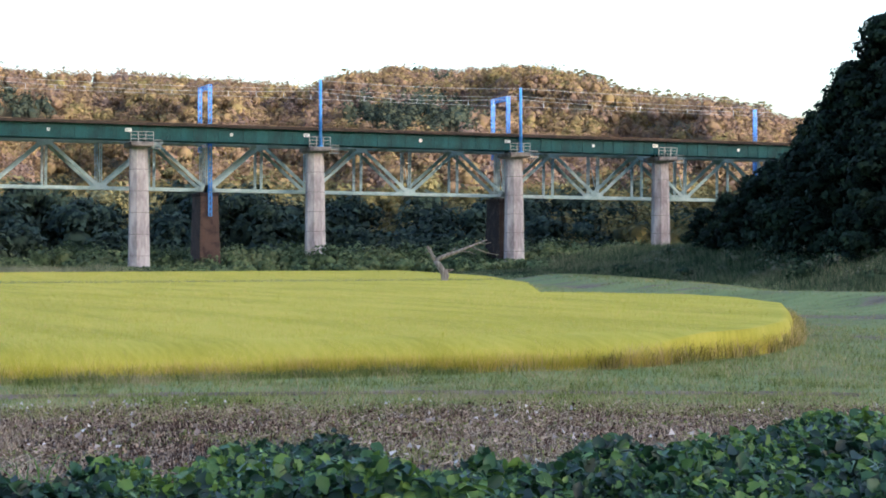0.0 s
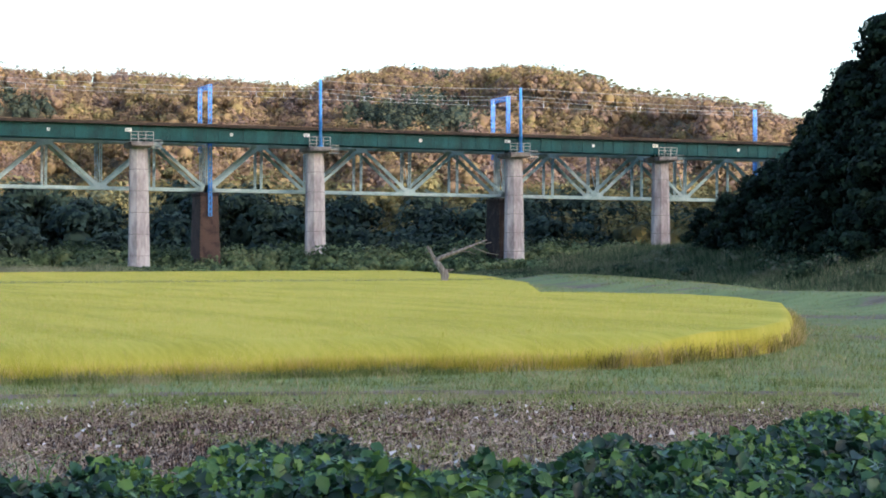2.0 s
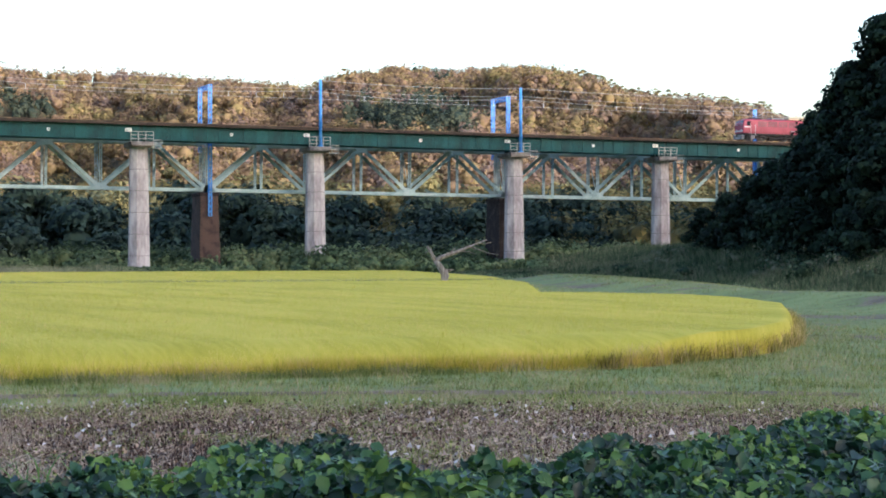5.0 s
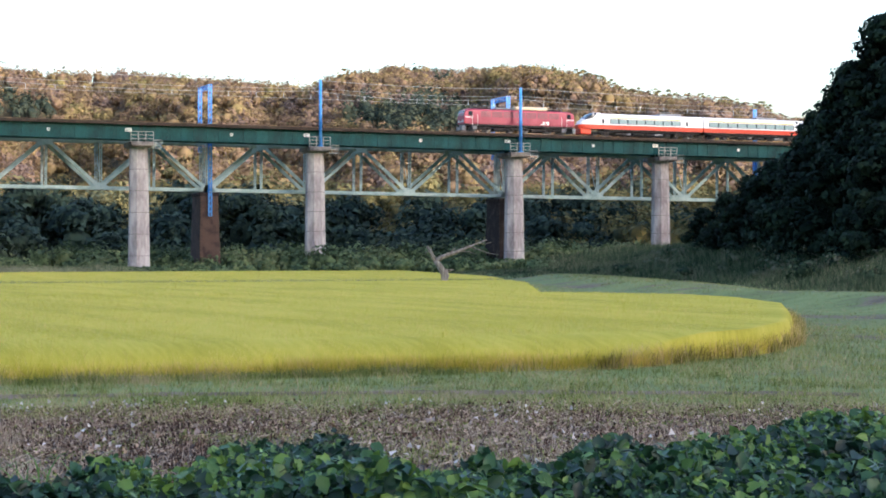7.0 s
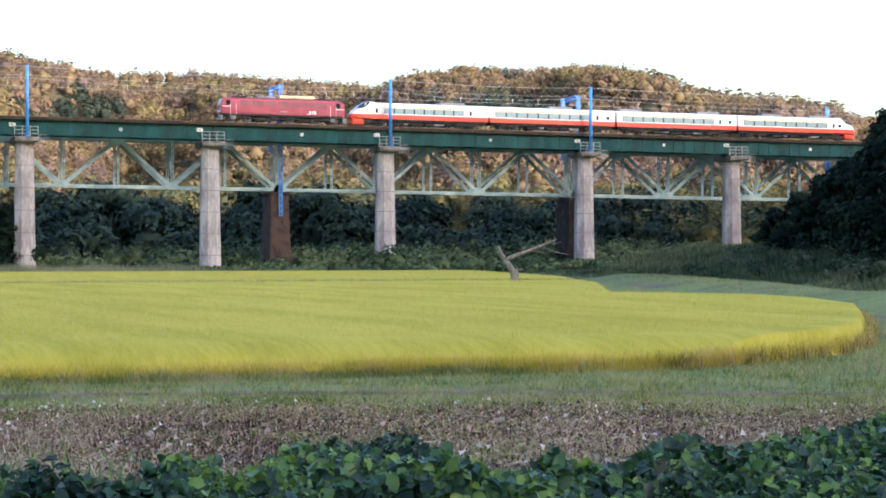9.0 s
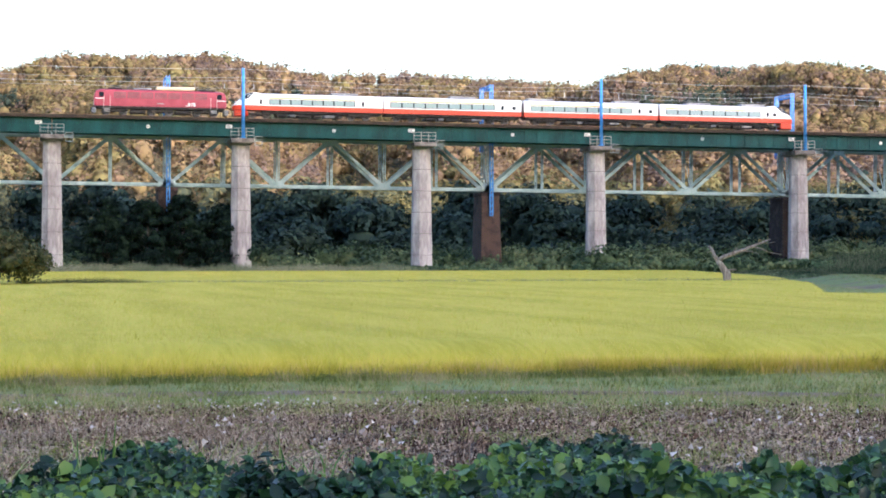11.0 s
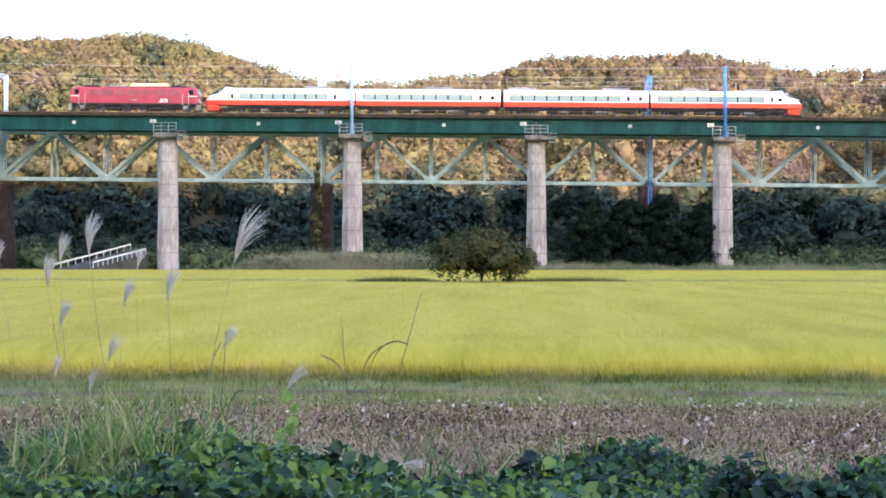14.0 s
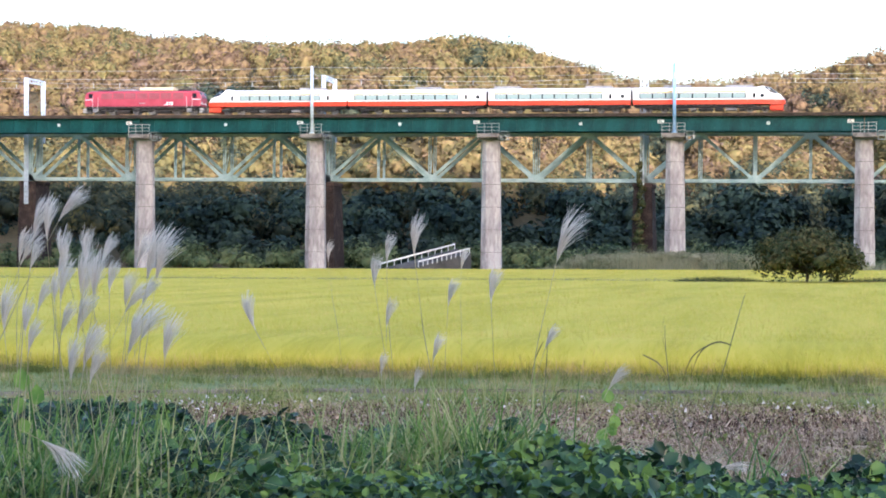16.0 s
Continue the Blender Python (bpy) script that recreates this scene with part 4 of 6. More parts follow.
def crowns(c, rad, n, size, g, core=0.8, blobs=7, tint=None, fine=False, ruffle=0.5):
    """Leafy crowns: a lumpy core and n leaf clumps each. c: centres, rad: radii (k, 3)."""
    k = len(c)
    iv, jf = (ICO2_V, ICO2_F) if fine else (ICO_V, ICO_F)
    lump = g.uniform(0.7, 1.08, size=(k, len(iv), 1))
    cv = c[:, None, :] + iv[None] * lump * rad[:, None, :] * core
    cf = (jf[None] + (np.arange(k) * len(iv))[:, None, None]).reshape(-1, 3)
    bd = unit(g.normal(size=(k, blobs, 3)) + np.array([0, 0, 0.25]))
    pick = g.integers(0, blobs, size=(k, n))
    base = np.take_along_axis(bd, pick[:, :, None].repeat(3, 2), 1)
    d = unit(g.normal(size=(k, n, 3)))
    local = base * 0.58 + d * g.uniform(0.32, 0.5, size=(k, n, 1))
    p = c[:, None, :] + local * rad[:, None, :]
    nrm = unit(local * 1.6 + g.normal(size=p.shape) * ruffle + np.array([0, 0, 0.35]))
    soft = unit(unit(local) * 0.55 + d * 0.75 + g.normal(size=p.shape) * 0.16 + np.array([0, 0, 0.1]))
    vn = np.concatenate([np.broadcast_to(iv[None], cv.shape).reshape(-1, 3), np.repeat(soft.reshape(-1, 3), 3, 0)])
    sz = size * g.uniform(0.55, 1.25, size=k * n)
    lv = leaf_tris(p.reshape(-1, 3), nrm.reshape(-1, 3), sz, g)
    lf = np.arange(len(lv)).reshape(-1, 3) + k * len(iv)
    v = np.concatenate([cv.reshape(-1, 3), lv])
    f = np.concatenate([cf, lf])
    if tint is None:
        return v, f, None, vn
    tv = np.concatenate([np.repeat(tint - 0.04, len(iv)), np.repeat(np.repeat(tint, n) + g.normal(size=k * n) * 0.05, 3)])
    return v, f, np.clip(tv, 0.02, 0.98), vn


# leaf colours greyed and blued, with the distance haze mixed in
M["autumn"] = material("hazy_autumn_leaves", [(0.032, 0.052, 0.044), (0.086, 0.098, 0.062), (0.225, 0.195, 0.076), (0.265, 0.192, 0.090), (0.22, 0.148, 0.098), (0.172, 0.132, 0.116)], 0.4, 0.9, 0, 0, 2.0, 0.3, tint=True, spec=0.05, translucent=0.3)
# dark greens that carry the blue cast of sky-lit shade
M["dark_leaf"] = material("shade_blue_leaves", [(0.015, 0.030, 0.027), (0.036, 0.060, 0.047), (0.066, 0.098, 0.064)], 0.12, 0.85, 0, 0, 1.5, 0.4, island=0.5, spec=0.15)
M["shrub"] = material("shrub_leaves", [(0.04, 0.07, 0.036), (0.09, 0.135, 0.065), (0.135, 0.19, 0.09), (0.18, 0.215, 0.10)], 0.12, 0.85, 0, 0, 0.9, 0.4, island=0.45, spec=0.15, translucent=0.12)
# near-black greens: the knoll wood's deep shade is part of the colour
M["knoll_leaf"] = material("shaded_evergreen_leaves", [(0.005, 0.011, 0.009), (0.012, 0.024, 0.017), (0.024, 0.042, 0.025)], 0.2, 0.85, 0, 0, 1.2, 0.4, island=0.5, spec=0.08)
M["bark"] = material("grey_bark", [(0.06, 0.05, 0.042), (0.16, 0.14, 0.12)], 2.0, 0.95, 0, 0.5, 9, stretch=(3, 3, 0.6))
M["reed"] = material("grey_green_reed", [(0.14, 0.165, 0.10), (0.24, 0.26, 0.165), (0.33, 0.32, 0.22)], 0.1, 0.85, 0, 0, 0.8, 0.4, island=0.7, translucent=0.2, spec=0.1)

# the hillside forest: a crown every five to six metres
pts = []
g5 = np.random.default_rng(5)
r = 322.0
while r < 930:
    step = 4.3 + (r - 320) * 0.0030
    az = np.arange(-30, 38, math.degrees(step / r)) + g5.uniform(0, 0.5)
    az = az + g5.normal(size=len(az)) * math.degrees(1.4 / r)
    rr = r + g5.normal(size=len(az)) * 1.4
    top_r = np.interp(az, RIDGE_AZ, RIDGE_R)
    keep = rr < np.where((az > 24.6) & (az < 30.4), top_r - 34, top_r + 30)
    pts.append(np.stack([az[keep], rr[keep]], -1))
    r += step
pts = np.concatenate(pts)
az, rr = pts[:, 0], pts[:, 1]
px, py = rr * np.sin(np.radians(az)), rr * np.cos(np.radians(az))
pz = hill_z(az, rr)
g5b = np.random.default_rng(8)
size_k = np.clip(g5b.lognormal(0.0, 0.2, len(az)), 0.65, 1.4)
rad = np.stack([3.3 * size_k, 3.3 * size_k, 3.0 * size_k * g5b.uniform(0.85, 1.2, len(az))], -1)
warm = 0.56 + 0.22 * fbm(px, pz * 2.2 + py * 0.3, 34, 2) + 0.12 * fbm(px, pz, 11, 9) + g5b.normal(size=len(az)) * 0.11
elev = (pz + 1.5) / rr
warm = warm - 0.20 * sstep(-6, -14, az) * sstep(0.075, 0.045, elev) * sstep(0.03, 0.04, elev)
# crowns below the hill's shade line get a dark tint for that shade
warm = np.where(elev + 0.003 * g5b.normal(size=len(az)) < 0.038, 0.10 + 0.1 * g5b.random(len(az)), warm)
warm = warm - 0.30 * np.clip(fbm(px, pz * 1.5, 55, 14) - 0.25, 0, 1)
warm = warm + 0.14 * sstep(1, 11, az) + 0.05
# scattered conifers by noise; the two ellipses tint shaded valleys dark
pine_and_shade = (fbm(px, pz * 1.6, 30, 21) > 0.6) | (((az - 19.7) / 2.0) ** 2 + ((elev - 0.075) / 0.009) ** 2 < 1 + 0.4 * g5b.normal(size=len(az))) | (((az - 8.0) / 1.3) ** 2 + ((elev - 0.076) / 0.009) ** 2 < 1 + 0.4 * g5b.normal(size=len(az)))
warm = np.where(pine_and_shade, 0.10 + 0.06 * g5b.random(len(az)), warm)
rad[pine_and_shade] *= np.array([0.8, 0.8, 1.15])
tv, tf, tt, tn = crowns(np.stack([px, py, pz + rad[:, 2] * 0.8], -1), rad, 98, 0.56, g5b, 0.47, 10, np.clip(warm, 0.04, 0.96), ruffle=0.3)
tagged(fast_mesh("forest", tv, tf, M["autumn"], tints=tt, normals=tn), "autumn forest in ochre, rust and green on the hills", "forest", kind="stuff")

# tall pines along one ridge, with sky between their bare trunks
gr5 = np.random.default_rng(77)
n = 84
az = np.sort(gr5.uniform(24.5, 30.5, n))
rr = np.interp(az, RIDGE_AZ, RIDGE_R) + gr5.uniform(-12, 8, n)
bx0, by0, bz0 = rr * np.sin(np.radians(az)), rr * np.cos(np.radians(az)), hill_z(az, rr)
ht = gr5.uniform(6.5, 10.0, n)
pc, pr = [], []
bm = bmesh.new()
for k in range(n):
    tube(bm, (bx0[k], by0[k], bz0[k] - 1.0), (bx0[k] + gr5.normal() * 0.4, by0[k], bz0[k] + ht[k]), 0.26, 0.12, 6)
    for j in range(3):
        pc.append((bx0[k] + gr5.normal() * 1.3, by0[k] + gr5.normal() * 1.0, bz0[k] + ht[k] * (0.72 + 0.14 * j)))
        w = gr5.uniform(1.3, 2.3) * (1.1 - 0.22 * j)
        pr.append((w, w, w * 0.42))
pines = thing("pine_trees", "row of tall thin pines along the ridge", "trees", kind="stuff")
part("trunk", bm, M["bark"], pines)
v, f, tt, vn = crowns(np.array(pc), np.array(pr), 46, 0.42, gr5, 0.4, 7, np.full(3 * n, 0.30) + 0.2 * gr5.random(3 * n))
fast_mesh("crown", v, f, M["autumn"], pines, tints=tt, normals=vn)

# dark riverside trees along the foot of the hills
g6 = np.random.default_rng(21)
n = 420
x = g6.uniform(-185, 215, n)
y = g6.uniform(284, 322, n)
h = 4.0 + 8.4 * sstep(282, 314, y) + 2.0 * fbm(x, y, 22, 3) + g6.normal(size=n) * 1.3
h = h + 2.5 * np.exp(-((x - 8) / 11) ** 2)
h = np.clip(h, 3, 15.5)
c = np.concatenate([np.stack([x, y, h - 2.6], -1), np.stack([x + g6.normal(size=n), y - 1.5, h * 0.42], -1)])
rd = np.concatenate([np.stack([2.9 + 0.12 * h, 2.9 + 0.1 * h, np.full(n, 3.0)], -1), np.stack([3.2 + 0.1 * h, 2.8 + 0 * h, h * 0.45], -1)])
v, f, _, vn = crowns(c, rd * g6.uniform(0.8, 1.15, (2 * n, 1)), 250, 0.58, g6, 0.55, 12)
tagged(fast_mesh("riverside_trees", v, f, M["dark_leaf"], normals=vn), "dense dark green trees along the river bank", "trees", kind="stuff")

# lighter undergrowth under and round the bridges
n = 620
x = np.concatenate([g6.uniform(-170, 185, n - 240), g6.uniform(45, 185, 240)])
y = np.concatenate([g6.uniform(268, 288, n - 240), g6.uniform(247, 284, 240)])
h = 1.2 + 3.2 * sstep(262, 284, y) + 0.7 * fbm(x, y, 14, 5) + 0.9 * sstep(60, 120, x) + g6.normal(size=n) * 0.3
h = np.clip(h, 0.9, 5.6)
h = np.where((x < 60) & (y < 268), np.minimum(h, 1.2), h)
ex = np.array([78.0, 80.0, 82.3, 79.3, 109.5, 112.0, 133.5, 135.5, 137.8, 136.4, 131.0, 140.0])
ey = np.array([259.5, 258.8, 259.6, 260.6, 258.6, 259.2, 257.6, 256.8, 257.6, 258.6, 256.5, 257.0])
eh = np.array([2.8, 4.0, 2.9, 4.2, 2.1, 2.0, 3.6, 4.6, 4.0, 4.5, 3.0, 3.6])
x, y, h = np.concatenate([x, ex]), np.concatenate([y, ey]), np.concatenate([h, eh])
c = np.stack([x, y, h * 0.45], -1)
rd = np.stack([1.9 + 0.25 * h, 1.7 + 0.2 * h, h * 0.58], -1)
v, f, _, vn = crowns(c, rd, 250, 0.34, g6, 0.6, 12)
tagged(fast_mesh("undergrowth", v, f, M["shrub"], normals=vn), "leafy green undergrowth below the bridges", "shrubs", kind="stuff")


def blades(base, length, width, lean, g, bend=0.0):
    """Upright tapering blades, one triangle each; lean is the tip's sideways throw."""
    k = len(base)
    a = g.uniform(0, 2 * np.pi, k)
    side = np.stack([np.cos(a), np.sin(a) * 0.4, np.zeros(k)], -1) * (np.asarray(width) / 2)[:, None]
    t = g.uniform(0, 2 * np.pi, k)
    tip = base + np.stack([np.cos(t) * lean, np.sin(t) * lean, np.asarray(length)], -1)
    v = np.stack([base - side, base + side, tip], 1).reshape(-1, 3)
    return v, np.arange(3 * k).reshape(-1, 3)


# reeds along the far rim of the rice
g7 = np.random.default_rng(31)
n = 34000
x = g7.uniform(-150, 60, n)
tall = 1.5 + 1.7 * np.exp(-((x + 22.5) / 13.5) ** 4) + 0.4 * fbm(x, x * 0, 6, 4) + 0.4 * fbm(x, x * 0 + 3, 1.6, 7)
tall = tall * sstep(60, 46, x) * (0.35 + 0.65 * sstep(-42, -34, x))
y = g7.uniform(246, 256, n)
v, f = blades(np.stack([x, y, np.full(n, -0.1)], -1), np.maximum(0.2, tall * g7.uniform(0.65, 1.1, n)) + 0.2, g7.uniform(0.03, 0.10, n), g7.uniform(0.1, 1.1, n), g7)
tagged(fast_mesh("reeds", v, f, M["reed"]), "grey-green reeds at the edge of the rice", "reeds", kind="stuff")


n = 190
x = np.concatenate([g7.uniform(-37, -8, 130), g7.uniform(-8, 46, 60)])
y = g7.uniform(247, 256, n)
top = np.interp(x, [-38, -34, -22, -12, -6, 46], [0.9, 2.4, 2.9, 2.4, 1.3, 1.0]) * g7.uniform(0.8, 1.1, n)
v, f, _, vn = crowns(np.stack([x, y, top - 0.6], -1), np.stack([g7.uniform(0.9, 1.8, n), np.full(n, 0.8), np.full(n, 0.75)], -1), 170, 0.12, g7, 0.5, 10)
tagged(fast_mesh("reed_heads", v, f, M["reed"], normals=vn), "feathery grey-green tops of the reed bed", "reeds", kind="stuff")


# ---------------------------------------------------------------- single trees
def tree(name, label, height, spread, trunk_r, seed, mat, clumps, leaves, leaf, low=0.1, group="", squash=0.62):
    """Trunk, limbs, and a crown of many leaf clumps in an uneven outline."""
    g = np.random.default_rng(seed)
    ob = new(name)
    tagged(ob, label, "tree", group)
    bm = bmesh.new()
    limb(bm, [(0, 0, -0.4), (0.05 * spread, 0, height * 0.25), (-0.03 * spread, 0.05, height * 0.55), (0, 0, height * 0.9)], trunk_r, trunk_r * 0.15, 9)
    cc, cr = [], []
    for k in range(clumps):
        u = (k + 0.5) / clumps
        zz = height * (low + (1.0 - low) * u ** 0.85) - spread * 0.12
        w = spread * (1 - u) ** 0.5 * (0.55 + 0.6 * min(1, u * 4 + 0.5)) * 0.62
        a = k * 2.4 + g.uniform(-0.4, 0.4)
        rad_c = w * g.uniform(0.45, 1.0)
        p = (math.cos(a) * rad_c, math.sin(a) * rad_c, zz)
        cc.append(p)
        s = spread * g.uniform(0.24, 0.36) * (1.1 - 0.35 * u)
        cr.append((s, s, s * squash))
        if k % 2 == 0:
            limb(bm, [(0, 0, zz * 0.72), (p[0] * 0.5, p[1] * 0.5, zz * 0.85), p], trunk_r * 0.35 * (1.05 - u), trunk_r * 0.08, 6)
    part("trunk", bm, M["bark"], ob, smooth=True)
    v, f, _, vn = crowns(np.array(cc), np.array(cr), leaves, leaf, g, 0.42, 9)
    fast_mesh("crown", v, f, mat, ob, normals=vn)
    return ob


# wood on the knoll at the valley's side, its deep shade put into the leaf colour
kinds = [tree("tree", "tall evergreen tree at the wood's edge, leaves coloured as in deep shade", 18.0, 6.6, 0.4, 41, M["knoll_leaf"], 46, 330, 0.25, 0.04, "knoll trees"),
         tree("tree", "broad leafy tree at the wood's edge, leaves coloured as in deep shade", 15.0, 7.2, 0.42, 43, M["knoll_leaf"], 44, 330, 0.25, 0.02, "knoll trees"),
         tree("tree", "low dense tree at the wood's edge, leaves coloured as in deep shade", 10.0, 6.5, 0.3, 47, M["knoll_leaf"], 36, 330, 0.25, 0.0, "knoll trees")]
spots = [(0, 33.9, 164, 1.13), (0, 35.2, 168, 1.18), (1, 33.2, 172, 1.15), (0, 32.75, 182, 0.98), (1, 32.5, 190, 0.98), (1, 31.9, 202, 0.98), (0, 36.8, 165, 1.2), (1, 34.4, 156, 1.05),
         (2, 31.3, 196, 1.05), (2, 30.6, 206, 1.0), (2, 29.9, 216, 0.86), (2, 29.2, 226, 0.7), (2, 31.9, 182, 1.1), (2, 32.8, 168, 1.1), (2, 34.0, 150, 1.0), (1, 38.6, 160, 1.2), (0, 40.5, 158, 1.2),
         (2, 28.5, 238, 0.55), (2, 30.9, 226, 1.0), (1, 31.7, 232, 1.05), (1, 33.0, 235, 1.2), (2, 35.5, 150, 1.0)]
spots += [(1, 2.2, 267.6, 0.72), (2, 3.4, 268.5, 1.05), (1, 4.4, 267.8, 0.76), (2, 5.6, 268.4, 1.0)]
used = set()
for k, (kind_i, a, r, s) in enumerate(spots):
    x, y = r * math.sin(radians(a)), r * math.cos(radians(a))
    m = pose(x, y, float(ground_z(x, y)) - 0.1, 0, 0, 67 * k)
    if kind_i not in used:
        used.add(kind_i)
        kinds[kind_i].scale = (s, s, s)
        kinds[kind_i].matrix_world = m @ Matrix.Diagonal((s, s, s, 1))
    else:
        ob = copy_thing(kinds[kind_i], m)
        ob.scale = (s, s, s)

M["bush"] = material("bush_leaves", [(0.03, 0.045, 0.022), (0.072, 0.088, 0.036), (0.14, 0.125, 0.052)], 0.6, 0.85, 0, 0, 2.5, 0.35, island=0.5, spec=0.1)
bush = tree("tree", "low spreading dark green tree standing alone in the rice", 4.2, 5.0, 0.16, 61, M["bush"], 54, 420, 0.13, 0.54, squash=0.7)
bush.matrix_world = pose(-2.5, 126.0, 0, 0, 0, 30)
# the dead tree
M["dead_bark"] = material("bleached_bark", [(0.12, 0.10, 0.09), (0.24, 0.21, 0.19), (0.33, 0.30, 0.27)], 3.0, 0.95, 0, 0.5, 12, stretch=(3, 3, 0.6))
dead = new("dead_tree")
tagged(dead, "weathered leafless dead tree stump with a broken forked limb", "dead tree")
bm = bmesh.new()
limb(bm, [(0.03, 0, -0.2), (0.0, 0, 0.12), (-0.03, 0, 0.6), (-0.1, 0, 1.15), (-0.42, 0.03, 1.7), (-0.72, 0.05, 2.1)], 0.36, 0.19, 10)
limb(bm, [(0.12, 0, -0.2), (0.18, -0.05, 0.3), (0.16, -0.05, 0.95), (0.06, 0, 1.45)], 0.2, 0.1, 8)
limb(bm, [(0.0, 0, 1.2), (0.25, 0, 1.38), (0.62, 0.0, 1.42)], 0.11, 0.05, 7)
part("trunk", bm, M["dead_bark"], dead, "rough brown split trunk", smooth=True)
for line_, r0_, r1_ in (([(-0.66, 0.05, 2.0), (-0.95, 0.02, 2.45), (-1.08, 0.0, 2.8), (-1.32, 0, 3.12)], 0.17, 0.10), ([(-0.7, 0.05, 2.05), (-0.25, 0.05, 2.32), (0.55, 0.1, 2.62), (1.2, 0.1, 2.85), (1.8, 0.2, 3.1), (2.4, 0.2, 3.35), (3.05, 0.2, 3.6)], 0.19, 0.045),
                        ([(0.3, 0.05, 2.5), (0.5, 0, 2.85), (0.75, 0, 3.0)], 0.05, 0.02), ([(1.8, 0.2, 3.1), (2.5, 0.25, 2.85), (3.2, 0.2, 2.6), (3.9, 0.2, 2.5)], 0.05, 0.015), ([(1.0, 0.1, 2.75), (1.7, 0.0, 2.72), (2.2, 0.0, 2.55)], 0.045, 0.015),
                        ([(2.4, 0.2, 3.35), (2.9, 0.2, 3.3), (3.4, 0.25, 3.42)], 0.04, 0.012), ([(-1.05, 0, 2.7), (-1.3, 0, 2.72), (-1.5, 0, 2.62)], 0.045, 0.015)):
    part("branch", made(limb, line_, r0_, r1_, 8), M["dead_bark"], dead, smooth=True)
dead.matrix_world = pose(48.9, 129.2, 0, 0, 0, -20)

# ivy grown up the post and pier of one span end
g11 = np.random.default_rng(55)
zz = np.linspace(0.5, 15.0, 15)
iv = np.stack([-28.3 + g11.normal(size=15) * 0.25, 268.7 + g11.normal(size=15) * 0.15, zz], -1)
ir = np.stack([np.interp(zz, [0, 9, 15], [1.5, 0.75, 0.5]), np.full(15, 0.6), np.full(15, 0.9)], -1)
v, f, _, vn = crowns(iv, ir, 130, 0.16, g11, 0.7, 8)
tagged(fast_mesh("ivy", v, f, M["bush"], normals=vn), "dark ivy grown up a brick pier and its post", "ivy")
# ---------------------------------------------------------------- rice blades, grass, creepers and litter before the camera
g8 = np.random.default_rng(71)


def wedge(n, r0, r1, g, a0=-28.5, a1=37.0, power=1.0):
    """Points on the ground by azimuth and distance, denser towards r0 as power grows."""
    a = np.radians(g.uniform(a0, a1, n))
    u = g.random(n) ** power
    r = r0 + (r1 - r0) * u
    return r * np.sin(a), r * np.cos(a), r, np.degrees(a)


# rice heads over the near paddy
x, y, r, a = wedge(330000, 35, 95, g8, power=1.7)
k = (y > 35.5 + 0.35 * fbm(x, y * 0 + 35.6, 2.2, 3)) & (y < 85.3) & (x < field_edge(y) - 0.05)
x, y, r = x[k], y[k], r[k]
n = len(x)
rim = y - 35.6 - 0.35 * fbm(x, y * 0 + 35.6, 2.2, 3)
low = np.minimum(np.interp(rim, [0, 0.5, 1.1, 1.9, 3], [0.02, 0.2, 0.31, 0.38, 0.42]), 0.1 + 0.32 * np.clip((field_edge(y) - x) / 1.2, 0, 1))
v, f = blades(np.stack([x, y, low], -1), g8.uniform(0.18, 0.34, n) + 0.05 * fbm(x, y, 1.3, 2), 0.012 * r / 36 * g8.uniform(0.7, 1.8, n), g8.uniform(0.08, 0.42, n), g8)
tagged(fast_mesh("rice_heads", v, f, M["rice_blade"]), "ripe rice heads and leaves of the near paddy", "rice", kind="stuff")
# standing stalks along its front rim
n = 16000
x = np.concatenate([g8.uniform(-22, 12, 6000), g8.uniform(10, 24, 10000)])
xr = field_edge(np.linspace(34, 78, 600))
yr = np.linspace(34, 78, 600)
y = 35.55 + 0.35 * fbm(x, x * 0 + 35.6, 2.2, 3) + np.abs(g8.normal(size=n)) * 0.16 - 0.1
past = x > 15.5
y = np.where(past, np.interp(x, xr[:400], yr[:400]) + np.abs(g8.normal(size=n)) * 0.3, y)
y = np.maximum(y, 35.5 + 0.35 * fbm(x, x * 0 + 35.6, 2.2, 3) - 0.2)
v, f = blades(np.stack([x, y, g8.uniform(-0.02, 0.16, n)], -1), g8.uniform(0.18, 0.40, n), g8.uniform(0.008, 0.018, n), g8.uniform(0.03, 0.28, n), g8)
tagged(fast_mesh("rice_stalks", v, f, M["rice_blade"]), "golden rice stalks along the paddy's rim", "rice", kind="stuff")
# heads over the far paddies
x, y, r, a = wedge(150000, 88, 246, g8, power=1.25)
k = ((y > 86.5) & (y < 130.5) | (y > 139.5) & (y < 243.5)) & (x < field_edge(y) - 0.8)
x, y, r = x[k], y[k], r[k]
n = len(x)
v, f = blades(np.stack([x, y, np.full(n, 0.5)], -1), g8.uniform(0.1, 0.26, n), 0.011 * r / 36 * g8.uniform(0.8, 2.0, n), g8.uniform(0.02, 0.3, n), g8)
tagged(fast_mesh("rice_heads", v, f, M["rice_blade"]), "ripe rice heads of the far paddies", "rice", kind="stuff")

M["grass"] = material("mown_grass_blades", [(0.14, 0.175, 0.046), (0.25, 0.28, 0.075), (0.34, 0.345, 0.12), (0.46, 0.37, 0.21)], 0.5, 0.85, 0, 0, 2.0, 0.35, island=0.6, translucent=0.25, spec=0.1)
M["litter"] = material("dry_litter", [(0.054, 0.029, 0.019), (0.15, 0.088, 0.058), (0.28, 0.180, 0.122), (0.50, 0.38, 0.28)], 0.4, 0.9, 0, 0, 2.0, 0.3, island=0.95, spec=0.1)
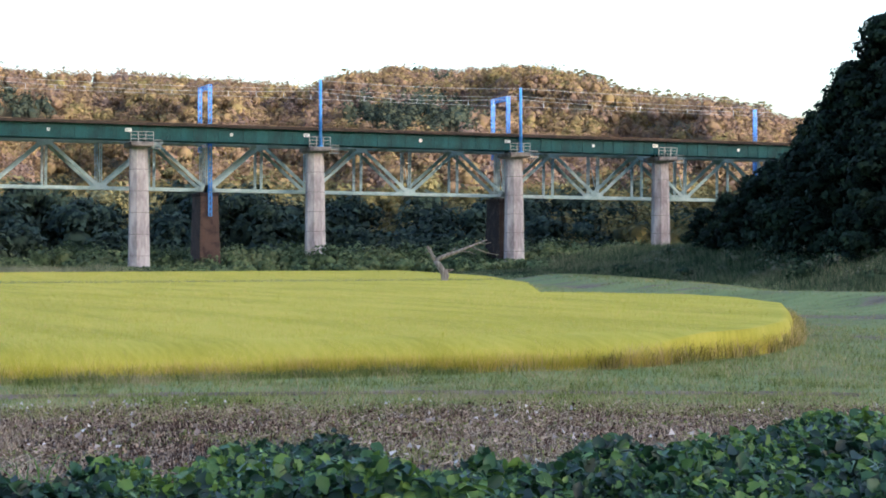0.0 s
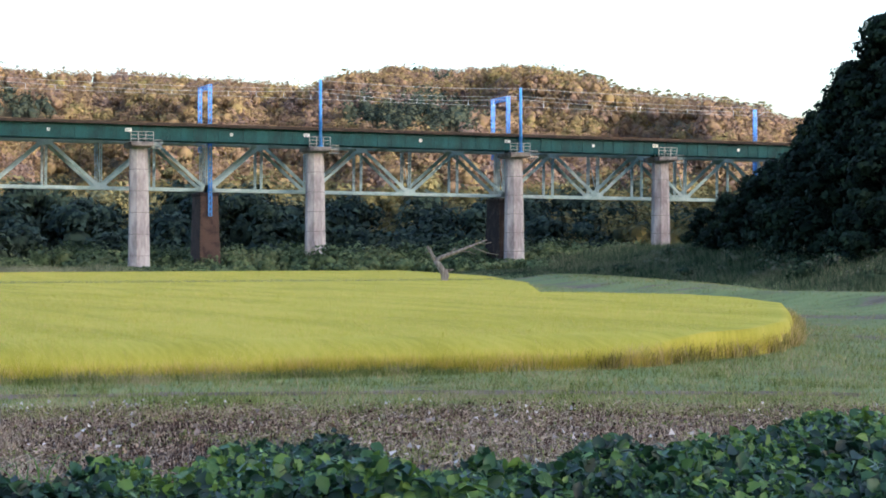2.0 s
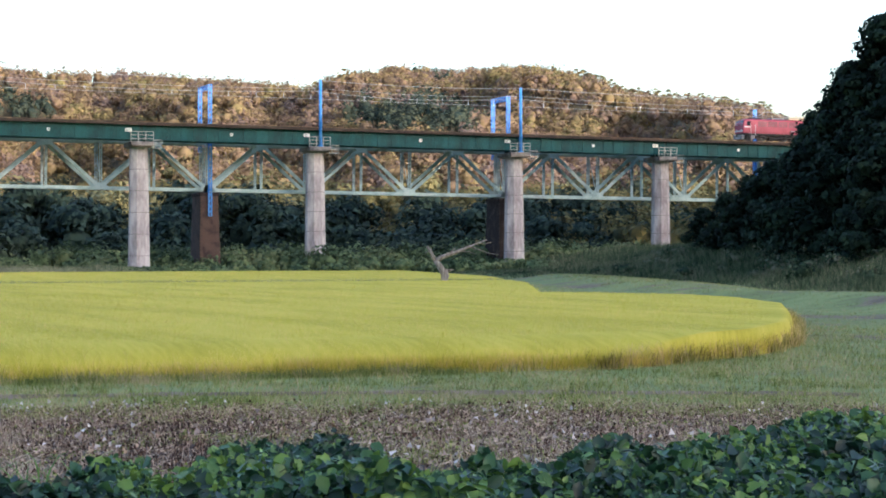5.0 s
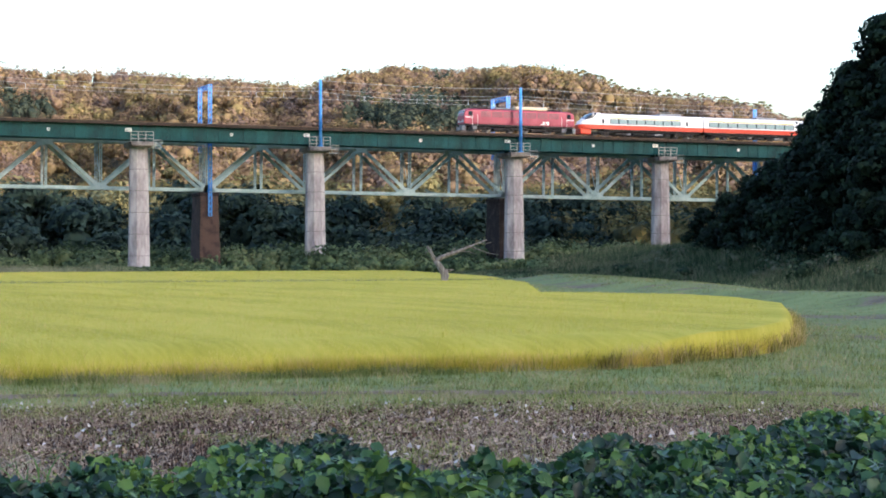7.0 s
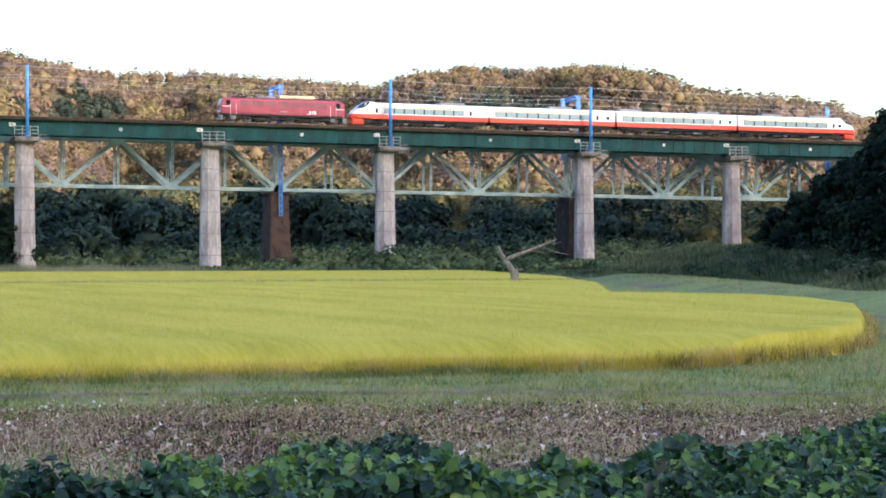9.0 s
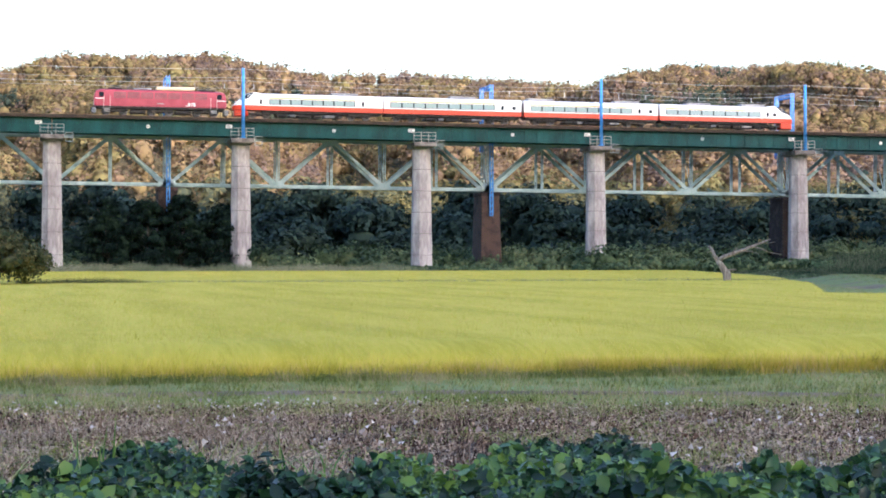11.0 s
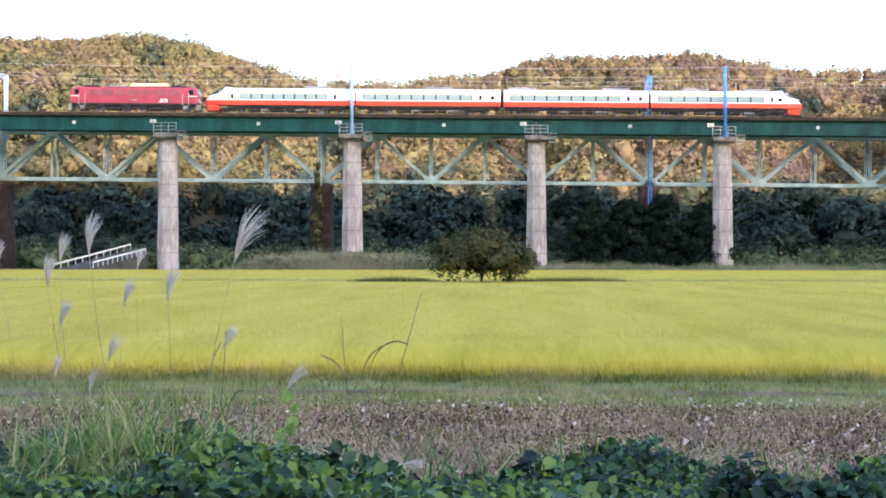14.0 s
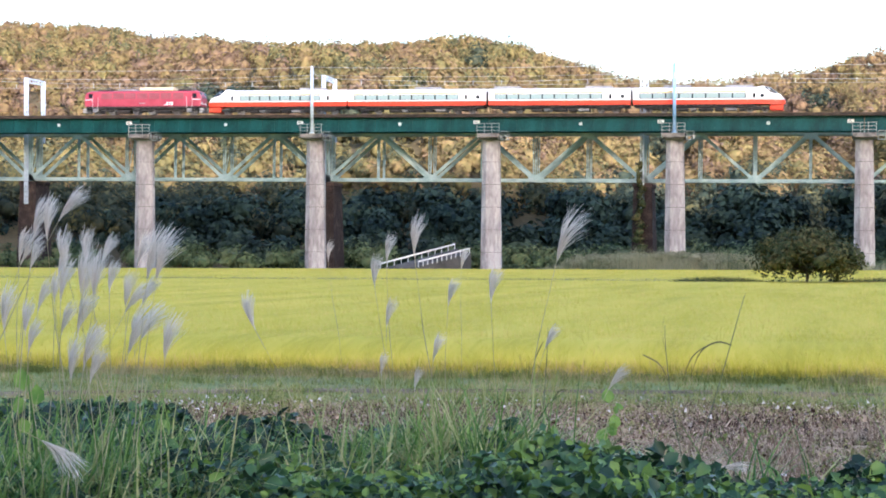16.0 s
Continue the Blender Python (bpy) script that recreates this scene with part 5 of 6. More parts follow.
M["straw"] = material("pale_straw", [(0.20, 0.135, 0.085), (0.35, 0.26, 0.175), (0.52, 0.41, 0.29)], 0.5, 0.85, 0, 0, 2.0, 0.3, island=0.8, spec=0.1)
M["creeper"] = material("creeper_leaves", [(0.009, 0.030, 0.014), (0.024, 0.072, 0.031), (0.056, 0.130, 0.044), (0.17, 0.28, 0.05)], 0.7, 0.42, 0, 0, 3.0, 0.25, island=0.6, translucent=0.2, spec=0.45)
M["long_grass"] = material("long_grass_blades", [(0.065, 0.15, 0.036), (0.135, 0.25, 0.055), (0.23, 0.35, 0.085), (0.43, 0.42, 0.19)], 0.6, 0.6, 0, 0, 3.0, 0.25, island=0.6, translucent=0.3, spec=0.25)
M["plume"] = material("silver_plume", [(0.60, 0.55, 0.48), (0.74, 0.69, 0.62), (0.84, 0.80, 0.75)], 3.0, 0.8, 0, 0, 9.0, 0.3, island=0.4, translucent=0.4, spec=0.1)
M["stem"] = material("dry_stem", [(0.28, 0.26, 0.13), (0.45, 0.40, 0.25)], 3.0, 0.7, 0, 0, 9.0, 0.3, translucent=0.1)

# short grass between the path and the rice, and over the dike
x, y, r, a = wedge(130000, 24, 62, g8, power=1.5)
k = ~((y > 35.4) & (x < field_edge(y) + 0.1)) & ((r > 28.2 + 0.9 * fbm(x, y, 2.5, 8)) | (g8.random(len(x)) < 0.30)) & ~((np.abs(r - 33.2) < 0.55) & (fbm(x, y, 3.0, 12) > -0.1))
x, y, r = x[k], y[k], r[k]
n = len(x)
v, f = blades(np.stack([x, y, ground_z(x, y) - 0.02], -1), g8.uniform(0.06, 0.24, n) * (1 + 0.6 * fbm(x, y, 1.1, 3)), 0.010 * r / 30 * g8.uniform(0.7, 1.8, n), g8.uniform(0.05, 0.26, n), g8)
tagged(fast_mesh("grass", v, f, M["grass"]), "short mown grass along the field path", "grass", kind="stuff")
x, y, r, a = wedge(90000, 60, 250, g8, 10, 37, 1.1)
k = (x > field_edge(y) + 0.5) & (x < field_edge(y) + 17) & (y < 185)
x, y, r = x[k], y[k], r[k]
n = len(x)
v, f = blades(np.stack([x, y, ground_z(x, y) - 0.05], -1), g8.uniform(0.05, 0.16, n), 0.013 * r / 36 * g8.uniform(0.8, 2.2, n), g8.uniform(0.02, 0.3, n), g8)
tagged(fast_mesh("grass", v, f, M["grass"]), "rough green grass over the dike and the bank", "grass", kind="stuff")

# tall weeds on the bank past the dike
M["bank_weed"] = material("bank_weeds", [(0.020, 0.036, 0.022), (0.045, 0.075, 0.040), (0.09, 0.13, 0.065), (0.15, 0.15, 0.10)], 0.25, 0.85, 0, 0, 1.2, 0.5, island=0.6, translucent=0.15, spec=0.1)
x, y, r, a = wedge(210000, 85, 300, g8, 17, 38, 1.0)
past = x - field_edge(y) + 1.5 * fbm(x, y, 5, 3)
k = ((past > 15.0) & (y > 55)) & (y < 264) | ((y > 178) & (past > 3) & (y < 264))
x, y, r, past = x[k], y[k], r[k], past[k]
n = len(x)
tall_w = (0.35 + 0.9 * sstep(15, 24, past)) * (0.8 + 0.55 * fbm(x, y, 3.5, 12))
v, f = blades(np.stack([x, y, ground_z(x, y) - 0.05], -1), tall_w * g8.uniform(0.5, 1.15, n), 0.05 * r / 120 * g8.uniform(0.6, 1.8, n), g8.uniform(0.1, 0.6, n), g8)
tagged(fast_mesh("bank_weeds", v, f, M["bank_weed"]), "tall cool green weeds over the bank past the dike", "weeds", kind="stuff")
n = 150
a = g8.uniform(24, 37, n)
r = g8.uniform(105, 235, n)
x, y = r * np.sin(np.radians(a)), r * np.cos(np.radians(a))
k = x - field_edge(y) > 19
x, y = x[k], y[k]
h = g8.uniform(0.7, 1.7, len(x))
v, f, _, vn = crowns(np.stack([x, y, ground_z(x, y) + h * 0.4], -1), np.stack([h * 1.1, h * 1.0, h * 0.62], -1), 170, 0.17, g8, 0.5, 10)
tagged(fast_mesh("bank_shrubs", v, f, M["bank_weed"], normals=vn), "low dark shrubs on the weedy bank", "shrubs", kind="stuff")

# dry leaves and cut stalks on the strip before the path
x, y, r, a = wedge(130000, 11.5, 29.5, g8, power=0.85)
k = (fbm(x, y, 2.6, 17) + 0.6 * fbm(x, y, 0.9, 5) > -0.22 + 0.3 * g8.normal(size=len(x))) & (r < 28.6 + 0.9 * fbm(x, y, 2.5, 8))
x, y, r = x[k], y[k], r[k]
n = len(x)
p = np.stack([x, y, ground_z(x, y) + g8.random(n) ** 2 * (0.14 + 0.14 * np.clip(fbm(x, y, 1.3, 41), -0.6, 1))], -1)
lv = leaf_tris(p, unit(g8.normal(size=(n, 3)) + np.array([0, -0.3, 0.7])), g8.uniform(0.008, 0.021, n) * (1 + 0.9 * (g8.random(n) < 0.05)), g8)
tagged(fast_mesh("leaf_litter", lv, np.arange(len(lv)).reshape(-1, 3), M["litter"]), "brown dry leaves and mown litter", "litter", kind="stuff")
n = 6000
x, y, r, a = wedge(n, 14, 29, g8)
b = np.stack([x, y, ground_z(x, y) + g8.uniform(0, 0.1, n)], -1)
ang = g8.uniform(0, 2 * np.pi, n)
L = g8.uniform(0.06, 0.3, n)
d = np.stack([np.cos(ang) * L, np.sin(ang) * L, g8.uniform(-0.05, 0.45, n) * L], -1)
w = np.stack([-np.sin(ang), np.cos(ang), np.full(n, 0.6)], -1) * 0.007
v = np.stack([b - w, b + w, b + d], 1).reshape(-1, 3)
tagged(fast_mesh("dry_stalks", v, np.arange(3 * n).reshape(-1, 3), M["straw"]), "cut dry stalks lying over the strip", "litter", kind="stuff")


# low green weeds sprouting through the litter
x, y, r, a = wedge(60000, 12, 29, g8)
k = fbm(x, y, 1.6, 23) + 0.5 * fbm(x, y, 0.6, 2) > 0.1
x, y = x[k], y[k]
n = len(x)
p = np.stack([x, y, ground_z(x, y) + g8.random(n) * 0.13], -1)
lv = leaf_tris(p, unit(g8.normal(size=(n, 3)) * 0.7 + np.array([0, -0.3, 0.9])), g8.uniform(0.009, 0.022, n), g8)
tagged(fast_mesh("weeds", lv, np.arange(len(lv)).reshape(-1, 3), M["grass"]), "low green weeds sprouting through the litter", "weeds", kind="stuff")


def creeper_edge(a):
    """Distance to which the creeper's mounds reach at azimuth a."""
    reach = np.interp(a, [-30, -25, -20, -18, -12, -6.5, -4.8, -2.7, 0, 2.2, 6.6, 7.7, 9, 12.4, 14.1, 17.5, 20.7, 24.6, 26, 30.4, 34, 40],
                      [16, 16, 15.4, 13.7, 12.8, 12.3, 11.4, 11.5, 11.7, 12.2, 12.2, 11.0, 11.1, 11.4, 12.7, 12.8, 12.0, 12.0, 13.1, 14.4, 15, 15.5])
    return reach + 0.22 * np.sin(np.radians(a * 47)) + 0.15 * np.sin(np.radians(a * 101 + 50))


x, y, r, a = wedge(185000, 8.9, 16.5, g8, -29, 38, 0.9)
e = creeper_edge(a) + 0.35 * fbm(x, y, 0.6, 4)
k = (r < e) & (fbm(x, y, 0.55, 44) + 0.5 * fbm(x, y, 0.2, 45) > -0.48)
x, y, r, a, e = x[k], y[k], r[k], a[k], e[k]
n = len(x)
mound = (0.16 + 0.24 * sstep(0, 2.2, e - r) + 0.19 * fbm(x, y, 0.9, 6) + 0.13 * fbm(x, y, 0.4, 2)) * sstep(-0.05, 0.5, e - r)
p = np.stack([x, y, ground_z(x, y) + mound * (1.08 - 0.75 * g8.random(n) ** 1.6) + 0.02], -1)
nr = unit(g8.normal(size=(n, 3)) * 0.75 + np.array([0.0, -0.45, 0.9]))
ax = unit(np.cross(nr, g8.normal(size=(n, 3))))
bx_ = np.cross(nr, ax)
S = (np.where(fbm(x, y, 0.8, 51) + 0.5 * g8.normal(size=n) > 0.05, 0.033, 0.017) * g8.uniform(0.5, 1.35, n))[:, None]
fold = nr * S * g8.uniform(0.1, 0.6, (n, 1))
v = np.stack([p - ax * S * 1.1, p - ax * S * 0.5 + bx_ * S * 0.85 + fold, p + ax * S * 0.4 + bx_ * S * 0.75 + fold, p + ax * S * 1.35, p + ax * S * 0.4 - bx_ * S * 0.75 + fold, p - ax * S * 0.5 - bx_ * S * 0.85 + fold], 1).reshape(-1, 3)
o = np.arange(n)[:, None] * 6
q = np.concatenate([o + np.array([[0, 1, 2, 3]]), o + np.array([[0, 3, 4, 5]])])
tagged(fast_mesh("creeper", v, q, M["creeper"]), "dense creeper of broad green leaves in low mounds", "creeper", kind="stuff")
# dark flat triangles near the ground that stand in for the shade beneath it
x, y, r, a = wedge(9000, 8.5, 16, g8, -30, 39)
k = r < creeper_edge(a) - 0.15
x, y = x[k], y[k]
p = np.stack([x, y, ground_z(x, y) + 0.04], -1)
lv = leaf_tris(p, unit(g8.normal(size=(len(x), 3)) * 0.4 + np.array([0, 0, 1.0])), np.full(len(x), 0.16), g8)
tagged(fast_mesh("creeper_stems", lv, np.arange(len(lv)).reshape(-1, 3), M["dark_leaf"]), "dark flat layer standing in for the shade under the creeper", "creeper", kind="stuff")


def arching(bases, length, width, g, flare=0.5, seg=4):
    """Long arching grass blades as strips."""
    k = len(bases)
    t = g.uniform(0, 2 * np.pi, k)
    d = np.stack([np.cos(t), np.sin(t), np.zeros(k)], -1)
    s = np.stack([-np.sin(t), np.cos(t), np.zeros(k)], -1)
    fl = g.uniform(0.15, 1.0, k) * flare
    rows = []
    for i in range(seg + 1):
        u = i / seg
        out = d * (fl * u ** 1.8 * length)[:, None]
        up = np.stack([np.zeros(k), np.zeros(k), length * (u - 0.55 * fl * u ** 2.6)], -1)
        w = (width * (1 - u) ** 0.7 * 0.5 + 0.0008)[:, None]
        c = bases + out + up
        rows.append((c - s * w, c + s * w))
    v = np.stack([p for pr in rows for p in pr], 1).reshape(-1, 3)
    o = np.arange(k)[:, None] * (2 * (seg + 1))
    q = np.concatenate([o + np.array([[2 * i, 2 * i + 1, 2 * i + 3, 2 * i + 2]]) for i in range(seg)])
    return v, q


def clump_bases(spots, g):
    out, ln = [], []
    for a, r, n, sp, L in spots:
        n = int(n * 1.7)
        x0, y0 = r * math.sin(radians(a)), r * math.cos(radians(a))
        xx, yy = x0 + g.normal(size=n) * sp, y0 + g.normal(size=n) * sp
        out.append(np.stack([xx, yy, ground_z(xx, yy)], -1))
        ln.append(L * g.uniform(0.45, 1.15, n))
    return np.concatenate(out), np.concatenate(ln)


g9 = np.random.default_rng(91)
tuft = [(-11.3, 11.0, 700, 0.28, 1.0), (-12.6, 10.6, 260, 0.3, 0.85), (-9.6, 10.8, 240, 0.3, 0.8), (-14.5, 11.4, 160, 0.3, 0.8), (-16.8, 10.4, 200, 0.35, 0.8), (-20.5, 9.8, 420, 0.4, 0.95), (-23.5, 9.4, 520, 0.4, 1.0),
        (-25.5, 9.0, 420, 0.4, 1.05), (-18.4, 9.7, 160, 0.3, 0.7), (-7.0, 11.8, 120, 0.35, 0.6), (-2.6, 11.6, 26, 0.2, 0.8), (1.2, 11.2, 50, 0.25, 0.75), (3.0, 11.8, 60, 0.3, 0.6), (-28, 9, 400, 0.5, 1.0), (7.6, 12.6, 40, 0.3, 0.5)]
b, L = clump_bases(tuft, g9)
v, q = arching(b, L, np.full(len(b), 0.016) * g9.uniform(0.6, 1.4, len(b)), g9, 1.3)
tagged(fast_mesh("long_grass", v, q, M["long_grass"]), "long arching green grass in clumps", "grass", kind="stuff")


def tufts(x, y, per, sp, length, width, flare, g, seg=3):
    """Clumps of arching blades about the given spots."""
    n = len(x)
    xx = np.repeat(x, per) + g.normal(size=n * per) * sp
    yy = np.repeat(y, per) + g.normal(size=n * per) * sp
    ll = np.repeat(np.broadcast_to(length, (n,)), per) * g.uniform(0.45, 1.15, n * per)
    return arching(np.stack([xx, yy, ground_z(xx, yy) - 0.015], -1), ll, width * g.uniform(0.6, 1.5, n * per), g, flare, seg)


# rough tufts of green grass along the path and on the dike's near end
g12 = np.random.default_rng(121)
x, y, r, a = wedge(7600, 26.5, 46, g12, power=1.4)
k = ~((y > 35.2) & (x < field_edge(y) + 0.15)) & (fbm(x, y, 1.8, 61) + 0.4 * g12.normal(size=len(x)) > -0.15) & ~((np.abs(r - 32.3) < 0.4) & (fbm(x, y, 2.2, 9) > 0.0))
x, y, r = x[k], y[k], r[k]
v, q = tufts(x, y, 13, 0.11, (0.15 + 0.13 * np.clip(fbm(x, y, 1.2, 63), -0.7, 1)) * (1 + 0.5 * sstep(1.6, 0.4, np.abs(y - 35.0))), 0.012, 1.1, g12)
tagged(fast_mesh("grass_tufts", v, q, M["grass"]), "uneven tufts of green grass beside the field path", "grass", kind="stuff")
x = g12.uniform(-24, 13.5, 1500)
y = 35.12 + 0.35 * fbm(x, x * 0 + 35.6, 2.2, 3) + 0.16 * g12.normal(size=len(x))
v, q = tufts(x, y, 14, 0.09, 0.24 + 0.12 * fbm(x, y, 0.9, 14), 0.012, 1.0, g12)
tagged(fast_mesh("grass_tufts", v, q, M["grass"]), "taller grass growing against the foot of the rice", "grass", kind="stuff")
# plants of the rice's front rim, standing apart down to the soil
M["rice_rim"] = material("rim_rice", [(0.40, 0.36, 0.06), (0.62, 0.55, 0.065), (0.74, 0.63, 0.10), (0.72, 0.55, 0.25)], 0.5, 0.8, 0, 0, 3.0, 0.3, island=0.9, translucent=0.5, spec=0.1)
x1 = np.concatenate([np.arange(-24, 15.6, 0.2) + 0.35 * dx for dx in (0, 0.3, 0.6)])
y1 = 35.45 + 0.35 * fbm(x1, x1 * 0 + 35.6, 2.2, 3) + g12.uniform(-0.15, 0.75, len(x1))
yb = np.concatenate([np.arange(34.8, 60, 0.13)] * 3)
xb_ = field_edge(yb) + g12.uniform(-0.75, 0.12, len(yb))
yb = np.maximum(yb, 35.3)
v, q = tufts(x1, y1, 26, 0.09, 0.46 + 0.06 * fbm(x1, y1, 0.8, 5), 0.013, 1.1, g12)
tagged(fast_mesh("rice_plants", v, q, M["rice_rim"]), "golden rice plants at the paddy's front rim", "rice", kind="stuff")
M["rice_dry"] = material("dry_rim_rice", [(0.20, 0.17, 0.05), (0.46, 0.38, 0.09), (0.66, 0.52, 0.17), (0.68, 0.50, 0.27)], 0.5, 0.8, 0, 0, 3.0, 0.3, island=0.95, translucent=0.4, spec=0.1)
v, q = tufts(xb_, yb, 26, 0.09, 0.56 + 0.08 * fbm(xb_, yb, 0.8, 5), 0.014, 1.0, g12)
tagged(fast_mesh("rice_plants", v, q, M["rice_dry"]), "drying straw-brown rice plants at the paddy's curved end", "rice", kind="stuff")
# standing dead weeds, straw heaps and pale curled leaves on the cut strip
x, y, r, a = wedge(6400, 12, 28.6, g12, power=0.8)
k = (r > creeper_edge(a) + 0.1) & (fbm(x, y, 1.9, 71) + 0.35 * g12.normal(size=len(x)) > -0.2)
x, y = x[k], y[k]
v, q = tufts(x, y, 17, 0.13, 0.2 + 0.14 * np.clip(fbm(x, y, 1.1, 73), -0.6, 1), 0.008, 1.7, g12)
tagged(fast_mesh("dead_weeds", v, q, M["litter"]), "tangled brown dead weeds standing on the cut strip", "weeds", kind="stuff")
x, y, r, a = wedge(420, 13.0, 19, g12, -6, 8)
k = fbm(x, y, 1.6, 83) > 0.12
v, q = tufts(x[k], y[k], 30, 0.16, 0.36, 0.006, 2.4, g12, 4)
tagged(fast_mesh("straw_heap", v, q, M["straw"]), "flattened pale straw lying in heaps", "litter", kind="stuff")
x, y, r, a = wedge(5200, 12.5, 29, g12)
k = fbm(x, y, 1.5, 91) + 0.8 * sstep(24.5, 27.5, r) * (a < 14) + 0.25 * g12.normal(size=len(x)) > 0.42
x, y = x[k], y[k]
n = len(x)
lv = leaf_tris(np.stack([x, y, ground_z(x, y) + g12.uniform(0.04, 0.2, n)], -1), unit(g12.normal(size=(n, 3)) + np.array([0, -0.4, 0.6])), g12.uniform(0.018, 0.042, n), g12)
M["pale_leaf"] = material("bleached_leaves", [(0.34, 0.27, 0.24), (0.55, 0.47, 0.42), (0.68, 0.62, 0.58)], 2.0, 0.85, 0, 0, 6.0, 0.3, island=0.8, spec=0.1)
tagged(fast_mesh("pale_leaves", lv, np.arange(len(lv)).reshape(-1, 3), M["pale_leaf"]), "bleached dry leaves scattered over the cut strip", "litter", kind="stuff")
# green shoots among them
x, y, r, a = wedge(3200, 12, 29, g12)
k = (r > creeper_edge(a)) & (fbm(x, y, 2.1, 97) > 0.0)
v, q = tufts(x[k], y[k], 12, 0.12, 0.17, 0.009, 1.4, g12)
tagged(fast_mesh("green_shoots", v, q, M["grass"]), "young green grass shoots through the litter", "grass", kind="stuff")


# ---------------------------------------------------------------- plume grass, each plume a thing
def plume(seed, length=0.3, spread=0.045, stalk=1.5):
    g = np.random.default_rng(seed)
    ob = new("plume_grass")
    tagged(ob, "silvery feathered plume grass on a thin dry stem", "plume grass", "plume grasses")
    bm = bmesh.new()
    limb(bm, [(0, 0, -stalk), (0.01, 0, -stalk * 0.6), (-0.008, 0, -stalk * 0.3), (0, 0, 0), (0.003, 0, length * 0.3)], 0.0035, 0.002, 6)
    part("stem", bm, M["stem"], ob, smooth=True)
    k = 84
    t = g.uniform(0, 2 * np.pi, k)
    d = np.stack([np.cos(t), np.sin(t), np.zeros(k)], -1)
    s = np.stack([-np.sin(t), np.cos(t), np.zeros(k)], -1)
    z0 = g.uniform(0, 0.3, k) * length
    ln = length * g.uniform(0.55, 0.8, k)
    rows = []
    for i in range(5):
        u = i / 4
        c = d * (spread * g.uniform(0.7, 1.3, k) * u ** 1.4)[:, None] + np.stack([0.07 * length / 0.3 * u * u * np.ones(k), np.zeros(k), z0 + ln * u], -1)
        w = (0.0014 * math.sin(math.pi * (0.12 + 0.8 * u)) + 0.0004)
        rows += [c - s * w, c + s * w]
    v = np.stack(rows, 1).reshape(-1, 3)
    o = np.arange(k)[:, None] * 10
    q = np.concatenate([o + np.array([[2 * i, 2 * i + 1, 2 * i + 3, 2 * i + 2]]) for i in range(4)])
    fast_mesh("plume", v, q, M["plume"], ob)
    return ob


kinds = [plume(3, 0.30, 0.05), plume(4, 0.27, 0.045), plume(6, 0.34, 0.075)]
# azimuth, height of the plume's foot, distance, lean to the right in degrees, scale, kind
PLUMES = [(-12.75, 2.28, 12.5, -8, 1.0, 0), (-13.6, 2.24, 12.6, -3, 0.8, 1), (-8.5, 2.25, 12.3, 12, 1.15, 2), (-13.95, 2.08, 12.6, -10, 0.85, 1),
          (-11.75, 1.96, 12.4, 2, 0.75, 1), (-10.45, 1.98, 12.4, -4, 0.95, 1), (-13.6, 1.83, 12.2, 0, 0.75, 1), (-12.2, 1.62, 12.0, 4, 0.75, 1),
          (-12.75, 1.44, 12.0, 0, 0.6, 1), (-13.75, 1.52, 12.2, -5, 0.6, 1), (-6.95, 1.42, 12.4, 25, 0.8, 1), (-8.85, 1.70, 12.0, 15, 0.7, 1), (-17.5, 1.82, 12.0, -30, 0.95, 1), (-15.35, 2.25, 12.4, -8, 0.5, 0), (-11.35, 2.2, 12.6, 0, 0.5, 0), (-23.9, 1.62, 7.2, 112, 0.62, 2), (-3.7, 1.04, 11.4, 72, 0.75, 1)]
gp = np.random.default_rng(17)
for k in range(36):
    PLUMES.append((float(-24.9 + 4.7 * gp.random() ** 1.3), float(1.75 + 0.7 * gp.random()), float(gp.uniform(7.5, 10.5)), float(gp.normal() * 10 + 6), float(gp.uniform(0.5, 0.85)), int(gp.integers(0, 3))))
first = set()
for a, z, r, lean, s, kd in PLUMES:
    m = pose(r * math.sin(radians(a)), r * math.cos(radians(a)), z, 0, lean, 0)
    if kd in first:
        ob = copy_thing(kinds[kd], m)
    else:
        first.add(kd)
        ob = kinds[kd]
        ob.matrix_world = m
    ob.scale = (s, s, s)

# ---------------------------------------------------------------- the ramp road with its guard rails, far side
M["asphalt"] = material("grey_asphalt", [(0.06, 0.06, 0.062), (0.11, 0.11, 0.11)], 0.5, 0.9, 0, 0.2, 6)
ramp = new("ramp_road")
tagged(ramp, "narrow asphalt ramp road climbing the river bank", "road", kind="structure")
v = [(-63.7, 258.8, 0.4), (-59, 262.2, 0.75), (-52.8, 270.4, 2.75), (-55.7, 273.4, 3.35), (-63.7, 258.8, -1), (-59, 262.2, -1), (-52.8, 270.4, -1), (-55.7, 273.4, -1)]
part_me = mesh_object("road_surface", v, [(0, 3, 2, 1), (0, 1, 5, 4), (1, 2, 6, 5), (2, 3, 7, 6), (3, 0, 4, 7)], M["asphalt"], ramp)
for pa, pb in (((-63.6, 259, 0.55), (-55.8, 273, 3.4)), ((-58.8, 262, 0.85), (-53, 270, 2.75))):
    gr_ = new("guard_rail")
    tagged(gr_, "white steel guard rail along the ramp road", "guard rail", "guard rails")
    pa, pb = Vector(pa), Vector(pb)
    bm = bmesh.new()
    beam(bm, pa + Vector((0, 0, 0.62)), pb + Vector((0, 0, 0.62)), 0.08, 0.24)
    part("rail", bm, M["sign"], gr_)
    for k in range(12):
        c = pa.lerp(pb, k / 11)
        bm = bmesh.new()
        tube(bm, c + Vector((0, 0.08, -0.2)), c + Vector((0, 0.08, 0.75)), 0.06, None, 7)
        part("post", bm, M["sign"], gr_)
